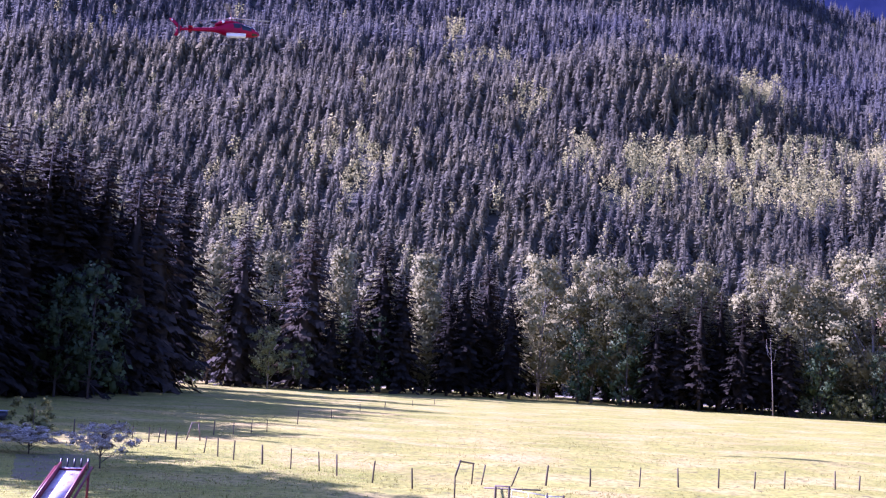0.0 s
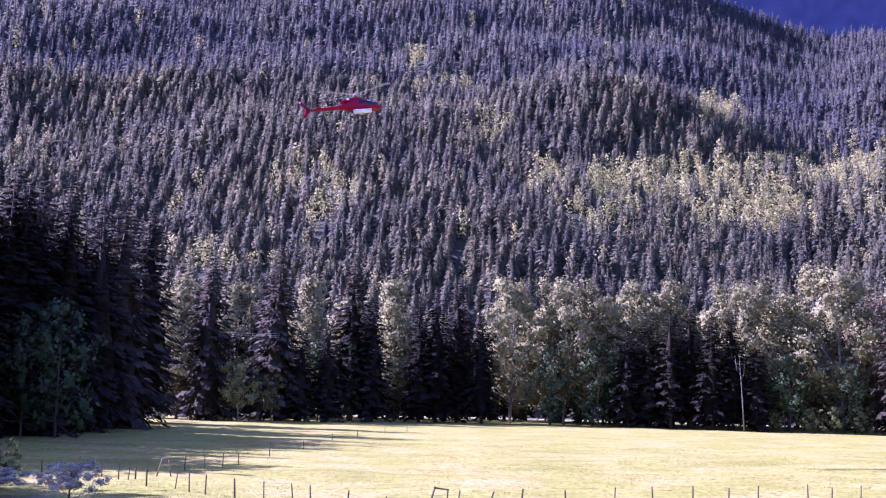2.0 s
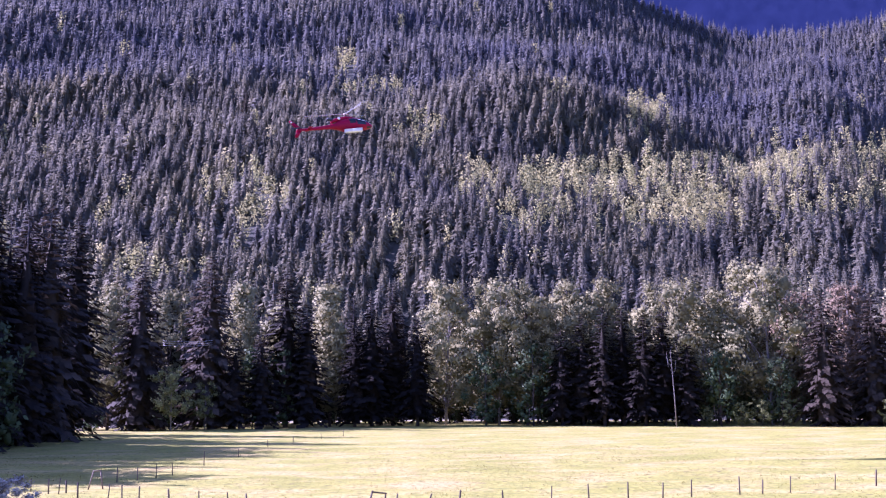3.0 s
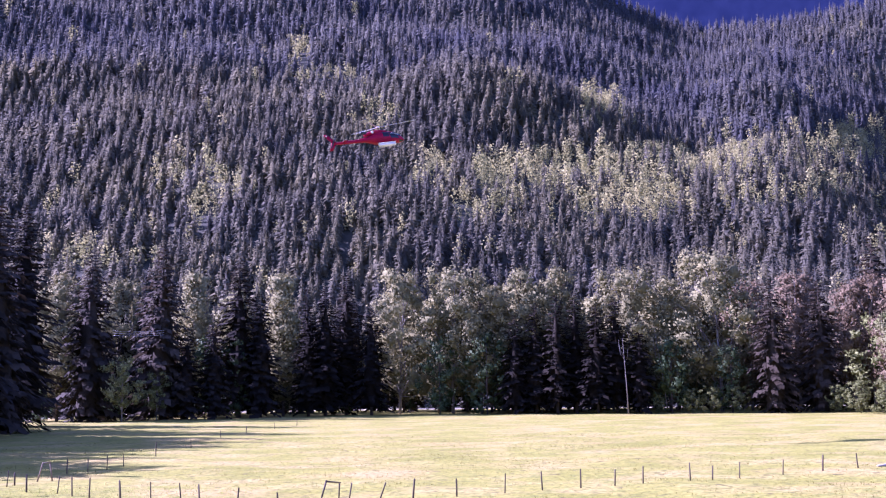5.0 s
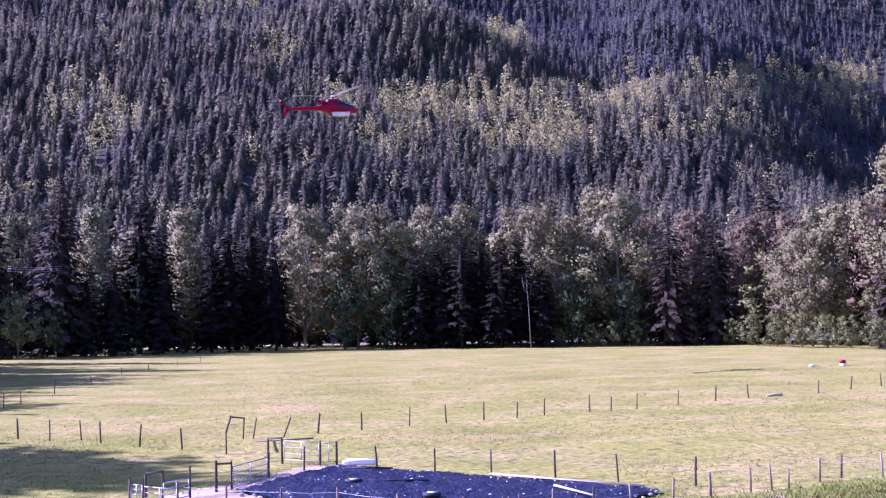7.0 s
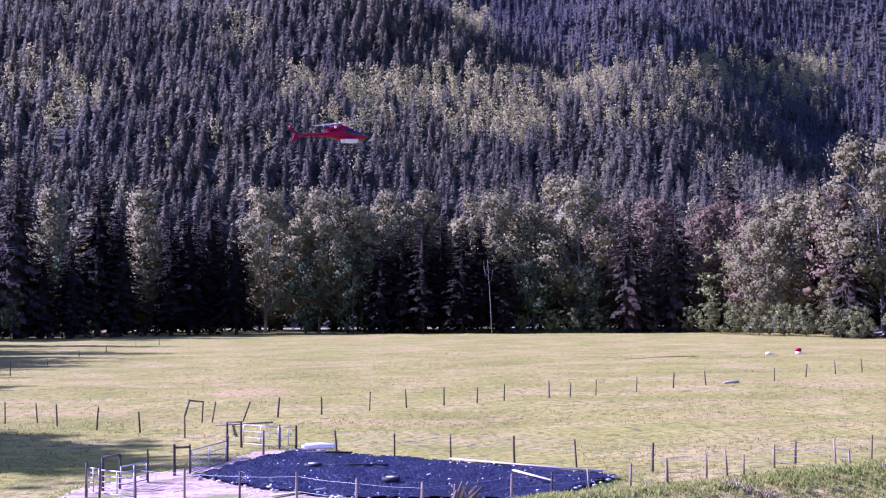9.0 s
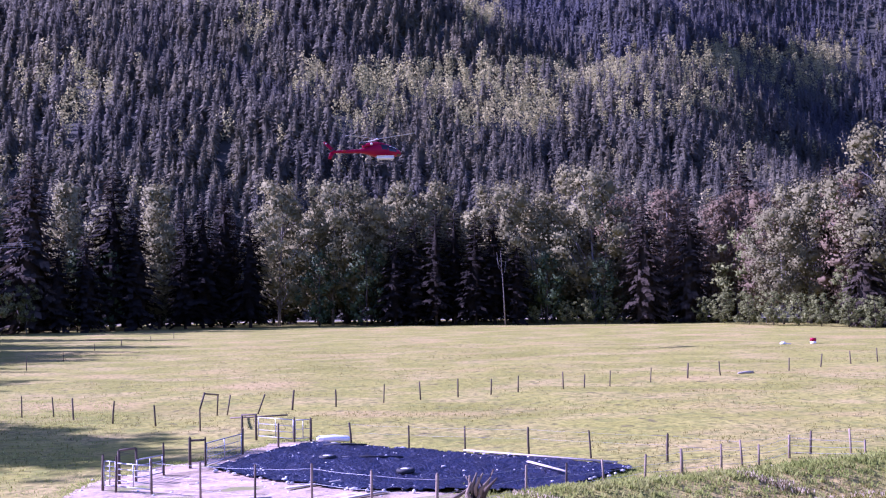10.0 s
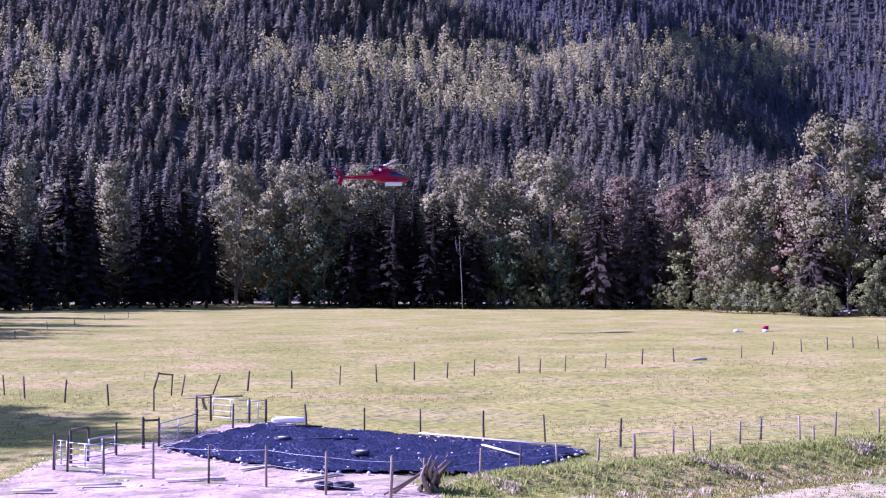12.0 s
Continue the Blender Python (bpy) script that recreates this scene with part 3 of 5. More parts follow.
    # the front row, tree by tree: kind, azimuth, angle of the top, metres behind the edge
    for row in (("n", -24.6, 10.6, 4), ("n", -22.9, 9.6, 0), ("n", -21.0, 9.4, 3), ("n", -18.9, 10.3, 8), ("m", -19.0, 4.4, -8), ("m", -20.6, 3.6, -4),
                ("n", -17.4, 8.2, 6), ("s", -16.2, 9.7, 0), ("n", -14.9, 9.2, 8), ("c", -13.2, 6.0, 16), ("s", -11.7, 6.9, -8),
                ("c", -10.4, 5.7, 25), ("a", -10.1, 1.7, -18), ("s", -8.2, 7.3, -8), ("a", -8.4, 0.9, -14), ("c", -6.6, 6.2, 4), ("m", -6.0, 2.6, -8), ("m", -4.4, 2.8, -6), ("f", -4.3, 6.7, -6), ("c", -2.0, 6.2, 0, 2),
                ("f", 0.2, 5.2, -6), ("f", 1.3, 5.9, -2), ("f", 2.6, 4.2, -7), ("c", 4.1, 6.3, 0, 1), ("c", 6.9, 6.3, 4), ("c", 8.4, 5.9, 0), ("c", 10.6, 6.2, 5),
                # most firs and maples on this line are added as the dark of deep shade
                ("c", 12.4, 6.3, 6), ("f", 10.2, 3.6, -5), ("f", 11.3, 4.2, -3), ("f", 12.4, 4.6, -5), ("f", 13.4, 4.8, -2), ("f", 14.5, 4.2, -5), ("f", 15.5, 4.5, -3), ("f", 16.7, 3.4, -5), ("m", 6.2, 2.5, -7), ("m", 8.7, 2.8, -6), ("f", -5.6, 3.6, -12), ("f", -6.9, 3.0, -13), ("f", -3.2, 4.8, -8), ("f", -0.7, 4.0, -7), ("c", 16.5, 6.1, 4), ("c", 18.2, 5.6, 7), ("m", 18.3, 2.2, -6), ("c", 20.8, 6.9, 2, 3), ("m", 21.3, 1.8, -7),
                ("s", 23.4, 5.0, -10), ("s", 25.7, 4.9, -8), ("b", 24.6, 5.6, 10), ("b", 22.3, 5.3, 8), ("b", 27.2, 5.0, 5), ("b", 28.1, 5.4, 9), ("a", 28.6, 3.3, 0), ("s", 28.3, 7.0, 22), ("b", 29.5, 5.3, 4), ("c", 30.3, 4.3, -2), ("c", 31.6, 5.7, 6),
                ("s", 32.7, 6.5, 16), ("s", 34.2, 4.4, -3), ("c", 35.7, 8.2, 4, 3), ("b", 33.6, 6.0, 6), ("s", 37.6, 5.0, 0), ("c", 38.6, 6.2, 5), ("a", 37.0, 1.2, -6), ("a", 33.4, 1.2, -4)):
        put(*row, **({"wide": {"f": 1.45, "s": 1.15, "n": 1.25}[row[0]]} if row[0] in "fsn" else {}))
    # left-hand trees, mostly unseen, set where the field's shadow edge traces back
    for az, r, h in ((-25.8, 137, 36), (-27.6, 135, 37), (-29.5, 137, 35), (-31.6, 138, 36), (-34.0, 140, 36), (-24.2, 146, 35), (-26.8, 145, 36), (-30.5, 147, 37)):
        put("n" if az > -27 else "C", az, 0, r - float(tree_r(az)), height=h, wide=1.3)
    # a third row added behind to keep light off the lower trunks
    for az in np.arange(-14, 27, 1.05):
        put("F", az + rnd.uniform(-0.3, 0.3), 0, rnd.uniform(24, 38), height=rnd.uniform(23, 28), wide=1.5)
    # fill behind
    for az in np.arange(-33, 42, 0.95):
        if -14 < az < -12.5 and rnd.random() < 0.5:
            continue
        leafy = (az > 4 and az < 21) or rnd.random() < (0.08 if az < 4 else 0.3)
        top = float(np.interp(az, [-33, -20, -15, -12, 0, 10, 22, 26, 30, 36], [10, 9.6, 8.8, 5.9, 5.0, 5.5, 5.2, 4.2, 4.6, 5.6]))
        put("C" if leafy else "F", az + rnd.uniform(-0.3, 0.3), top * rnd.uniform(0.82, 1.04), rnd.uniform(9, 26))
    # extra trees, many out of view, added to thicken the field's shadow
    for k in range(48):
        az = rnd.uniform(-42, -15.5)
        put("C" if k % 5 < 2 else "F", az, 0, rnd.uniform(8, 75), height=rnd.uniform(31, 38), wide=1.25)
    for k in range(34):
        az = rnd.uniform(-44, -21)
        put("F", az, 0, rnd.uniform(2, 34), height=rnd.uniform(33, 40), wide=1.4)
    for k in range(26):
        put("F", rnd.uniform(-24, -17.2), 0, rnd.uniform(3, 24), height=rnd.uniform(34, 38.5), wide=1.4)
    # low growth at the edge
    for az in np.arange(-24, 24, 1.5):
        put("m", az + rnd.uniform(-0.5, 0.5), 0, rnd.uniform(6, 20), height=rnd.uniform(5, 11))
    for az, dr, h in ((17.6, -5, 4.5), (19.3, -9, 5.5), (20.3, -10, 6), (21.6, -9, 6), (26.4, -12, 6), (27.4, -13, 6.8), (28.6, -14, 6.4), (29.8, -12, 7), (31.0, -12, 6.6), (32.1, -11, 6.4), (33.4, -10, 5.6), (34.6, -10, 6), (36.6, -8, 6.4), (37.9, -8, 6)):
        put("w", az, 0, dr, height=h, wide=1.15)
    # unseen trees beside the knoll, added only to cast the yard's shadow
    for az, r, h in ((-35.1, 93, 42), (-36.0, 98, 42), (-37.6, 105, 43), (-34.2, 97, 41)):
        put("C", az, 0, r - float(tree_r(az)), height=h, wide=1.1)


build_tree_line()


def build_snags():
    rnd = random.Random(5)
    for az, r, h, lean in ((16.05, 239, 16.5, -0.05), (18.05, 247, 19.0, -0.13), (26.9, 252, 20, -0.06)):
        root = thing("dead_tree", pose(r * math.sin(radians(az)), r * math.cos(radians(az)), 0), "bare bleached dead tree trunk among the trees", "dead tree", "dead trees")
        bm = bmesh.new()
        tube(bm, [(0, 0, -0.3), (lean * h * 0.3, 0, h * 0.4), (lean * h, 0, h)], [0.13, 0.09, 0.02], 7)
        part("trunk", bm, M_PALE_BARK, root)
        for k in range(4):
            z = h * rnd.uniform(0.45, 0.8)
            s = rnd.choice((-1, 1))
            bm = bmesh.new()
            tube(bm, [(lean * z, 0, z), (lean * z + s * 0.7, 0.2, z + 1.0), (lean * z + s * 1.0, 0.3, z + rnd.uniform(2.0, 3.6))], [0.08, 0.06, 0.02], 5)
            part("limb", bm, M_PALE_BARK, root)


build_snags()


def unit_fir(seed, levels, per):
    """A small far fir, one unit high: ragged whorls of kites round a core."""
    g = np.random.default_rng(seed)
    out = []
    n = levels * per
    f = ((np.arange(n) + g.uniform(-3, 3, n)) / n).clip(0, 1) ** 1.05
    t = 1 - f
    q = np.arange(n) * 2.4 + g.uniform(-0.6, 0.6, n)
    lump = 1 + 0.22 * np.sin(q + seed) * np.sin(f * 15 + seed)
    L = (0.225 * t ** 0.72 + 0.012) * g.uniform(0.7, 1.15, n) * lump
    way = np.stack([np.cos(q), np.sin(q), -0.15 - 0.75 * t + g.uniform(-0.2, 0.2, n)], -1)
    base = np.stack([np.zeros(n), np.zeros(n), 0.09 + 0.89 * f], -1) + way * (L * 0.2)[:, None]
    up = np.stack([np.cos(q) + g.uniform(-0.1, 0.1, n), np.sin(q) + g.uniform(-0.1, 0.1, n), 0.85 + g.uniform(-0.1, 0.1, n)], -1)
    side = np.stack([-np.sin(q), np.cos(q), g.uniform(-0.3, 0.3, n)], -1) * (L * g.uniform(0.26, 0.42, n) + 0.006)[:, None]
    out.append((np.stack([base + way * (L * 0.25)[:, None] - side, base + way * L[:, None], base + way * (L * 0.25)[:, None] + side], 1).reshape(-1, 3),
                np.arange(3 * n).reshape(-1, 3), np.repeat(up / np.linalg.norm(up, axis=1, keepdims=True), 3, 0)))
    out.append((np.array([[-0.012, 0, 0.88], [0.012, 0, 0.88], [0, 0, 1.04]]), np.array([[0, 1, 2]]), np.tile([[-0.3, -0.8, 0.5]], (3, 1))))
    q = np.arange(5) * math.tau / 5
    core = np.concatenate([np.stack([0.12 * np.cos(q), 0.12 * np.sin(q), np.full(5, 0.03)], -1), [[0, 0, 0.9]]])
    cn = np.concatenate([np.stack([np.cos(q), np.sin(q), np.full(5, 0.3)], -1), [[0, 0, 1.0]]])
    out.append((core, np.array([(k, (k + 1) % 5, 5) for k in range(5)]), cn))
    return join(out)


def unit_leafy(seed, n_clumps, per):
    g = np.random.default_rng(seed)
    cl = []
    for k in range(n_clumps):
        f = (k + 0.5) / n_clumps
        q = k * 2.4
        rr = 0.15 * math.sin(math.pi * (0.2 + 0.75 * f)) * g.uniform(0.2, 1)
        cl.append((rr * math.cos(q), rr * math.sin(q), 0.22 + 0.68 * f, g.uniform(0.09, 0.13)))
    return leaf_crown([(x * 20, y * 20, z * 20, r * 20) for x, y, z, r in cl], per, 1.2, seed, False)


def scatter(name, spots, templates, mat, label, category, unit=1.0):
    """Many far trees in one mesh: spots are rows of x, y, z, height, turn, width."""
    Vs, Fs, Ns, o = [], [], [], 0
    for k, (x, y, z, h, turn, w) in enumerate(spots):
        V, F, N = templates[k % len(templates)]
        c, s = math.cos(turn) * w, math.sin(turn) * w
        P = V * (h / unit)
        Q = np.empty_like(P)
        Q[:, 0] = P[:, 0] * c - P[:, 1] * s + x
        Q[:, 1] = P[:, 0] * s + P[:, 1] * c + y
        Q[:, 2] = P[:, 2] + z
        Vs.append(Q)
        Fs.append(F + o)
        Ns.append(np.stack([(N[:, 0] * c - N[:, 1] * s) / w, (N[:, 0] * s + N[:, 1] * c) / w, N[:, 2]], -1))
        o += len(V)
    tagged(new(name, raw_mesh(name, np.concatenate(Vs), np.concatenate(Fs), mat, normals=np.concatenate(Ns))), label, category, kind="stuff")


# stands of aspen on the slope: azimuth, angle above the eye, half widths in degrees
STANDS = [(-7.2, 12.6, 1.5, 0.8), (-5.6, 12.1, 1.2, 0.7), (-6.3, 10.9, 0.9, 0.4), (14.9, 15.3, 1.2, 0.8), (9.0, 11.3, 2.4, 0.8), (9.3, 12.5, 1.0, 0.9), (12.2, 12.6, 2.2, 0.9), (16.0, 12.6, 3.0, 0.9),
          (21.5, 12.5, 3.2, 0.8), (27.5, 12.3, 3.0, 1.0), (17.0, 10.9, 4.0, 0.8), (24.5, 10.7, 3.5, 0.6), (0.2, 17.3, 1.4, 0.6), (3.0, 15.2, 1.2, 0.6), (6.0, 12.7, 1.2, 0.8), (32.0, 11.9, 3.0, 1.1), (-1.2, 17.7, 0.7, 1.2), (-12.0, 8.5, 2.5, 0.5)]


def build_forest():
    g = np.random.default_rng(3)
    near, far, leafy = [], [], []
    r = 300.0
    while r < 1730:
        step = float(np.interp(r, [350, 1000, 1700], [5.9, 9.6, 11.8]))
        n = int(r * math.radians(68) / step)
        az = -27 + 68 * (np.arange(n) + g.uniform(-0.45, 0.45, n)) / n
        rr = r + g.uniform(-0.5, 0.5, n) * step
        ok = (rr > tree_r(az) + 66)
        az, rr = az[ok], rr[ok]
        x, y = rr * np.sin(np.radians(az)), rr * np.cos(np.radians(az))
        z = land(x, y)
        el = np.degrees(np.arctan2(z + 14, rr))
        w = np.zeros(len(az))
        for a0, e0, wa, we in STANDS:
            w = np.maximum(w, np.exp(-((az - a0) / wa) ** 2 - ((el - e0) / we) ** 2))
        clump = 0.5 + 0.5 * np.sin(x * 0.021 + 2 * np.sin(y * 0.013)) * np.sin(y * 0.017 + 1.0 + np.sin(x * 0.011))
        is_leaf = g.random(len(az)) < np.clip(w * 1.6 - 0.15, 0, 0.9) * (0.55 + 0.55 * clump) + np.where(el < 12, 0.05, 0.012)
        h = g.uniform(14, 27, len(az)) * (0.86 + 0.25 * clump) * np.interp(rr, [350, 950], [0.68, 1.0])
        tall = g.random(len(az)) < 0.06
        h = np.where(tall, h * 1.25, h)
        for k in range(len(az)):
            if g.random() < (0.6 if az[k] > -14 and math.degrees(math.atan2(z[k] + h[k] - 7, rr[k])) < 4.0 else 0.03):
                continue
            row = (x[k], y[k], z[k] - 0.8, h[k] * (0.9 if is_leaf[k] else 1), g.uniform(0, 6.28), g.uniform(0.75, 1.2))
            (leafy if is_leaf[k] else near if rr[k] < 800 else far).append(row)
        r += step * 0.92
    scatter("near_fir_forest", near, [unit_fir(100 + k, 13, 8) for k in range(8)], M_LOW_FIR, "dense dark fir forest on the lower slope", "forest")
    scatter("upper_fir_forest", far, [unit_fir(120 + k, 8, 6) for k in range(8)], M_HAZED_FIR, "dense fir forest on the mountain side, coloured bluer for haze", "forest")
    scatter("aspen_forest", leafy, [unit_leafy(140 + k, 10, 10) for k in range(5)], M_HILL_LEAF, "pale yellow-green aspens among the firs", "forest", 20.0)


build_forest()


def on_slope(az, el):
    """The place on the mountain side that is seen at an azimuth and an angle above the eye."""
    for r in range(400, 1650, 6):
        x, y = r * math.sin(radians(az)), r * math.cos(radians(az))
        z = float(land(x, y))
        if math.degrees(math.atan2(z + 12 - EYE[2], r)) > el:
            return x, y, z
    return x, y, z


def build_single_trees():
    for az, el, h, mat, name, label in ((19.8, 15.9, 17, M_RED_FIR, "red_fir", "dead fir with red needles on the slope"), (19.4, 15.7, 14, M_RED_FIR, "red_fir", "dead fir with red needles on the slope"),
                                        (-7.3, 17.7, 24, M_HILL_LEAF, "pale_fir", "pale tall fir standing out on the slope"), (-6.6, 14.8, 26, M_LIT_FIR, "brown_fir", "brownish tall fir on the slope"),
                                        (-3.4, 18.3, 30, M_HAZED_FIR, "tall_fir", "tall fir above the rest of the slope")):
        x, y, z = on_slope(az, el)
        V, F, N = unit_fir(200 + int(h), 16, 8)
        root = thing(name, Matrix.LocRotScale((x, y, z), None, (h, h, h)), label, "tree", "single trees on the slope")
        part("crown", raw_mesh("crown", V, F, mat, normals=N), None, root)


build_single_trees()


# ---- grass ----
def tufts(name, spots, mat, label, blades=5, seed=2):
    """Grass in one mesh: spots are rows of x, y, height, spread."""
    g = np.random.default_rng(seed)
    S = np.array(spots, float)
    z = land(S[:, 0], S[:, 1])
    out = []
    for b in range(blades):
        n = len(S)
        q = g.uniform(0, math.tau, n)
        base = np.stack([S[:, 0] + g.normal(0, 0.4, n) * S[:, 3], S[:, 1] + g.normal(0, 0.4, n) * S[:, 3], z - 0.02], -1)
        way = np.stack([np.cos(q) * 0.45, np.sin(q) * 0.45, np.ones(n)], -1)
        up = np.stack([-np.sin(q), np.cos(q), np.zeros(n) + 0.1], -1)
        ln = S[:, 2] * g.uniform(0.6, 1.3, n)
        out.append(kites(base, way, ln, np.maximum(0.02, ln * g.uniform(0.08, 0.16, n)), np.cross(way, up), 0.12))
    V, F, N = join(out)
    return tagged(new(name, raw_mesh(name, V, F, mat, normals=N * 0.2 + np.array([0, 0, 1.0]))), label, "grass", kind="stuff")


YARD_EDGE = [(-6.2, 36), (-5.2, 39.5), (-4.2, 43.6), (-2.0, 45.6), (1.2, 48), (3.4, 52.4), (5.8, 53.0), (8.1, 49.0), (10.7, 46.6), (14.3, 43.0), (16.9, 40.1), (14.1, 37.9), (11.9, 35.7)]


def build_grass():
    g = np.random.default_rng(8)
    spots = []
    while len(spots) < 15000:
        r, az = 30 + 120 * g.random() ** 1.3, g.uniform(-27, 42)
        if r > tree_r(az) - 6:
            continue
        x, y = r * math.sin(radians(az)), r * math.cos(radians(az))
        if -7 < x < 17 and 29 < y < 53:
            continue
        if noise.noise(Vector((x * 0.05, y * 0.12, 0))) + g.normal(0, 0.25) < 0:
            continue
        spots.append((x, y, g.uniform(0.06, 0.15) * (1 + r / 500), 0.2 + r / 260))
    tufts("meadow_tufts", spots, M_TUFT, "dry tufts of meadow grass", 3, 3)
    bank, straw = [], []
    while len(bank) < 9000:
        x = g.uniform(8.5, 46)
        al = min(1, (x - 8.5) / 25)
        crest = 33.6 + 2.6 * al ** 0.6 + 2.5 * al ** 2
        y = crest + g.normal(0.4, 1.3)
        dry = noise.noise(Vector((x * 0.5, y * 0.5, 3)))
        if dry > 0.45:
            straw.append((x, y - 0.6, g.uniform(0.12, 0.24), 0.4))
        bank.append((x, y, g.uniform(0.1, 0.26), 0.25))
    tufts("bank_grass", bank, M_BANK, "long green grass on the bank", 5, 4)
    for k in range(330):
        straw.append((g.uniform(14, 45), 0, 0.3, 0.3))
        x = straw[-1][0]
        al = min(1, (x - 8.5) / 25)
        straw[-1] = (x, 33.6 + 2.6 * al ** 0.6 + 2.5 * al ** 2 - 2.2 - abs(g.normal(0, 1.2)), g.uniform(0.1, 0.26), 0.45)
    verge = []
    while len(verge) < 5200:
        x = g.uniform(13, 42)
        al = min(1, (x - 8.5) / 25)
        verge.append((x, 33.6 + 2.6 * al ** 0.6 + 2.5 * al ** 2 - g.uniform(1.5, 7.0), g.uniform(0.06, 0.17), 0.3))
    edge = []
    for (x0, y0), (x1, y1) in zip(YARD_EDGE, YARD_EDGE[1:]):
        for k in range(260):
            f = g.random()
            edge.append((x0 + (x1 - x0) * f + g.normal(0, 0.4), y0 + (y1 - y0) * f + g.normal(0, 0.4), g.uniform(0.05, 0.16), 0.3))
    tufts("yard_edge_grass", edge, M_BANK, "green grass creeping into the sandy yard", 4, 9)
    tufts("track_grass", verge, M_TUFT, "short dry grass on the track", 4, 7)
    tufts("dead_stalks", straw, M_STRAW, "bleached dead stalks on the bank", 10, 5)
    near = []
    while len(near) < 7500:
        x, y = g.uniform(-32, -4.5), g.uniform(42, 80)
        if abs(math.degrees(math.atan2(x, y))) > 27:
            continue
        near.append((x, y, g.uniform(0.06, 0.14), 0.35))
    tufts("orchard_grass", near, M_BANK, "green grass round the orchard", 3, 6)


build_grass()


# ---- fences ----
def post_mesh(seed, mat, r=0.055):
    rnd = random.Random(seed)
    bm = bmesh.new()
    tube(bm, [(0, 0, -0.15), (rnd.uniform(-0.01, 0.01), 0, 0.5), (rnd.uniform(-0.02, 0.02), rnd.uniform(-0.02, 0.02), 0.985), (0.0, 0.0, 1.0)], [r * 1.1, r, r * 0.92, r * 0.7], 8)
    return bm_mesh("post", bm, mat)


POSTS = [post_mesh(k, M_WOOD, 0.04 + 0.01 * (k % 3)) for k in range(5)]
PALE_POSTS = [post_mesh(k + 9, M_PALE_WOOD, 0.042 + 0.008 * (k % 3)) for k in range(4)]


def fence(rows, label, meshes, wires=(), lean=0.04, seed=1, wire_r=0.006):
    """Posts at (x, y, height) with wires between them at parts of the height."""
    rnd = random.Random(seed)
    x0, y0, _ = rows[0]
    root = thing("fence", pose(x0, y0, 0), label, "fence", "fences of the meadow")
    tops = []
    for x, y, h in rows:
        z = float(land(x, y))
        ob = new("post", meshes[rnd.randrange(len(meshes))])
        ob.parent = root
        ob.matrix_basis = Matrix.LocRotScale((x - x0, y - y0, z), Euler((rnd.gauss(0, lean), rnd.gauss(0, lean), rnd.uniform(0, 6))), (1, 1, h))
        tops.append(Vector((x - x0, y - y0, z)))
    for part_h in wires:
        bm = bmesh.new()
        for (a_, ra), (b_, rb) in zip(zip(tops, rows), list(zip(tops, rows))[1:]):
            if (a_ - b_).length > 12:
                continue
            p, q = a_ + Vector((0, 0, ra[2] * part_h)), b_ + Vector((0, 0, rb[2] * part_h))
            mid = (p + q) / 2 - Vector((0, 0, 0.03))
            tube(bm, [p, mid, q], wire_r, 4, False)
        part("wire", bm, M_STEEL, root)
    return root


F_FIELD = [(-31.7, 89.6, 1.1), (-25.9, 86.5, 1.04), (-23.6, 83.1, 1.09), (-22.7, 82.5, 1.17), (-22.4, 83.4, 0.91), (-20.2, 78.2, 1.19), (-17.8, 76.7, 1.16), (-16.4, 74.8, 1.29), (-15.0, 73.3, 1.3), (-12.6, 70.9, 1.25), (-10.4, 68.7, 1.32), (-8.6, 68.8, 1.2), (-7.2, 66.3, 1.26), (-4.8, 63.6, 1.27), (-2.4, 61.9, 1.17), (-0.0, 58.9, 1.18), (5.6, 67.7, 1.25), (8.4, 68.3, 1.12), (11.7, 69.7, 1.23), (14.4, 70.9, 1.22), (17.2, 71.8, 1.24), (19.7, 72.4, 1.1), (21.9, 73.2, 1.16), (25.7, 74.5, 1.24), (27.5, 75.0, 1.01), (30.2, 76.8, 1.17)]
F_FIELD_END = [(34.2, 78.4, 1.12), (37.9, 79.6, 1.21), (41.2, 80.5, 1.14), (50.2, 85.3, 1.14), (54.8, 87.7, 1.2), (58.7, 89.0, 1.18), (62.0, 89.7, 1.26), (66.9, 92.6, 1.08), (68.8, 91.3, 1.2)]
F_FAR = [(-21.2, 94.5, 1.27), (-19.8, 96.0, 1.13), (-18.8, 99.0, 1.27), (-18.2, 103.7, 1.11), (-17.1, 115.8, 1.48), (-15.3, 131.1, 1.04), (-14.2, 156.6, 0.99), (-11.5, 168.9, 0.98), (-7.9, 185.7, 0.98), (-4.4, 195.0, 1.03)]
F_MID = [(6.9, 50.4, 1.12), (9.3, 48.6, 1.12), (11.5, 46.8, 1.16), (13.9, 45.0, 1.19), (16.0, 43.0, 1.16), (18.5, 40.9, 1.18), (20.8, 39.0, 1.07), (24.9, 40.8, 0.95), (26.6, 40.5, 1.04), (28.6, 40.9, 1.13), (31.8, 42.2, 1.11)]
F_FRONT = [(-1.7, 40.1, 1.35), (0.0, 38.7, 1.36), (1.8, 37.2, 1.37), (3.6, 36.0, 1.47), (5.3, 34.2, 1.42), (7.1, 32.8, 1.41), (11.0, 36.0, 1.03), (12.8, 37.0, 0.97), (14.4, 37.4, 0.97), (16.4, 38.3, 0.92), (18.0, 38.5, 0.98), (19.7, 38.6, 1.05), (21.4, 38.8, 0.89), (23.5, 40.1, 0.95), (25.6, 38.0, 0.75)]
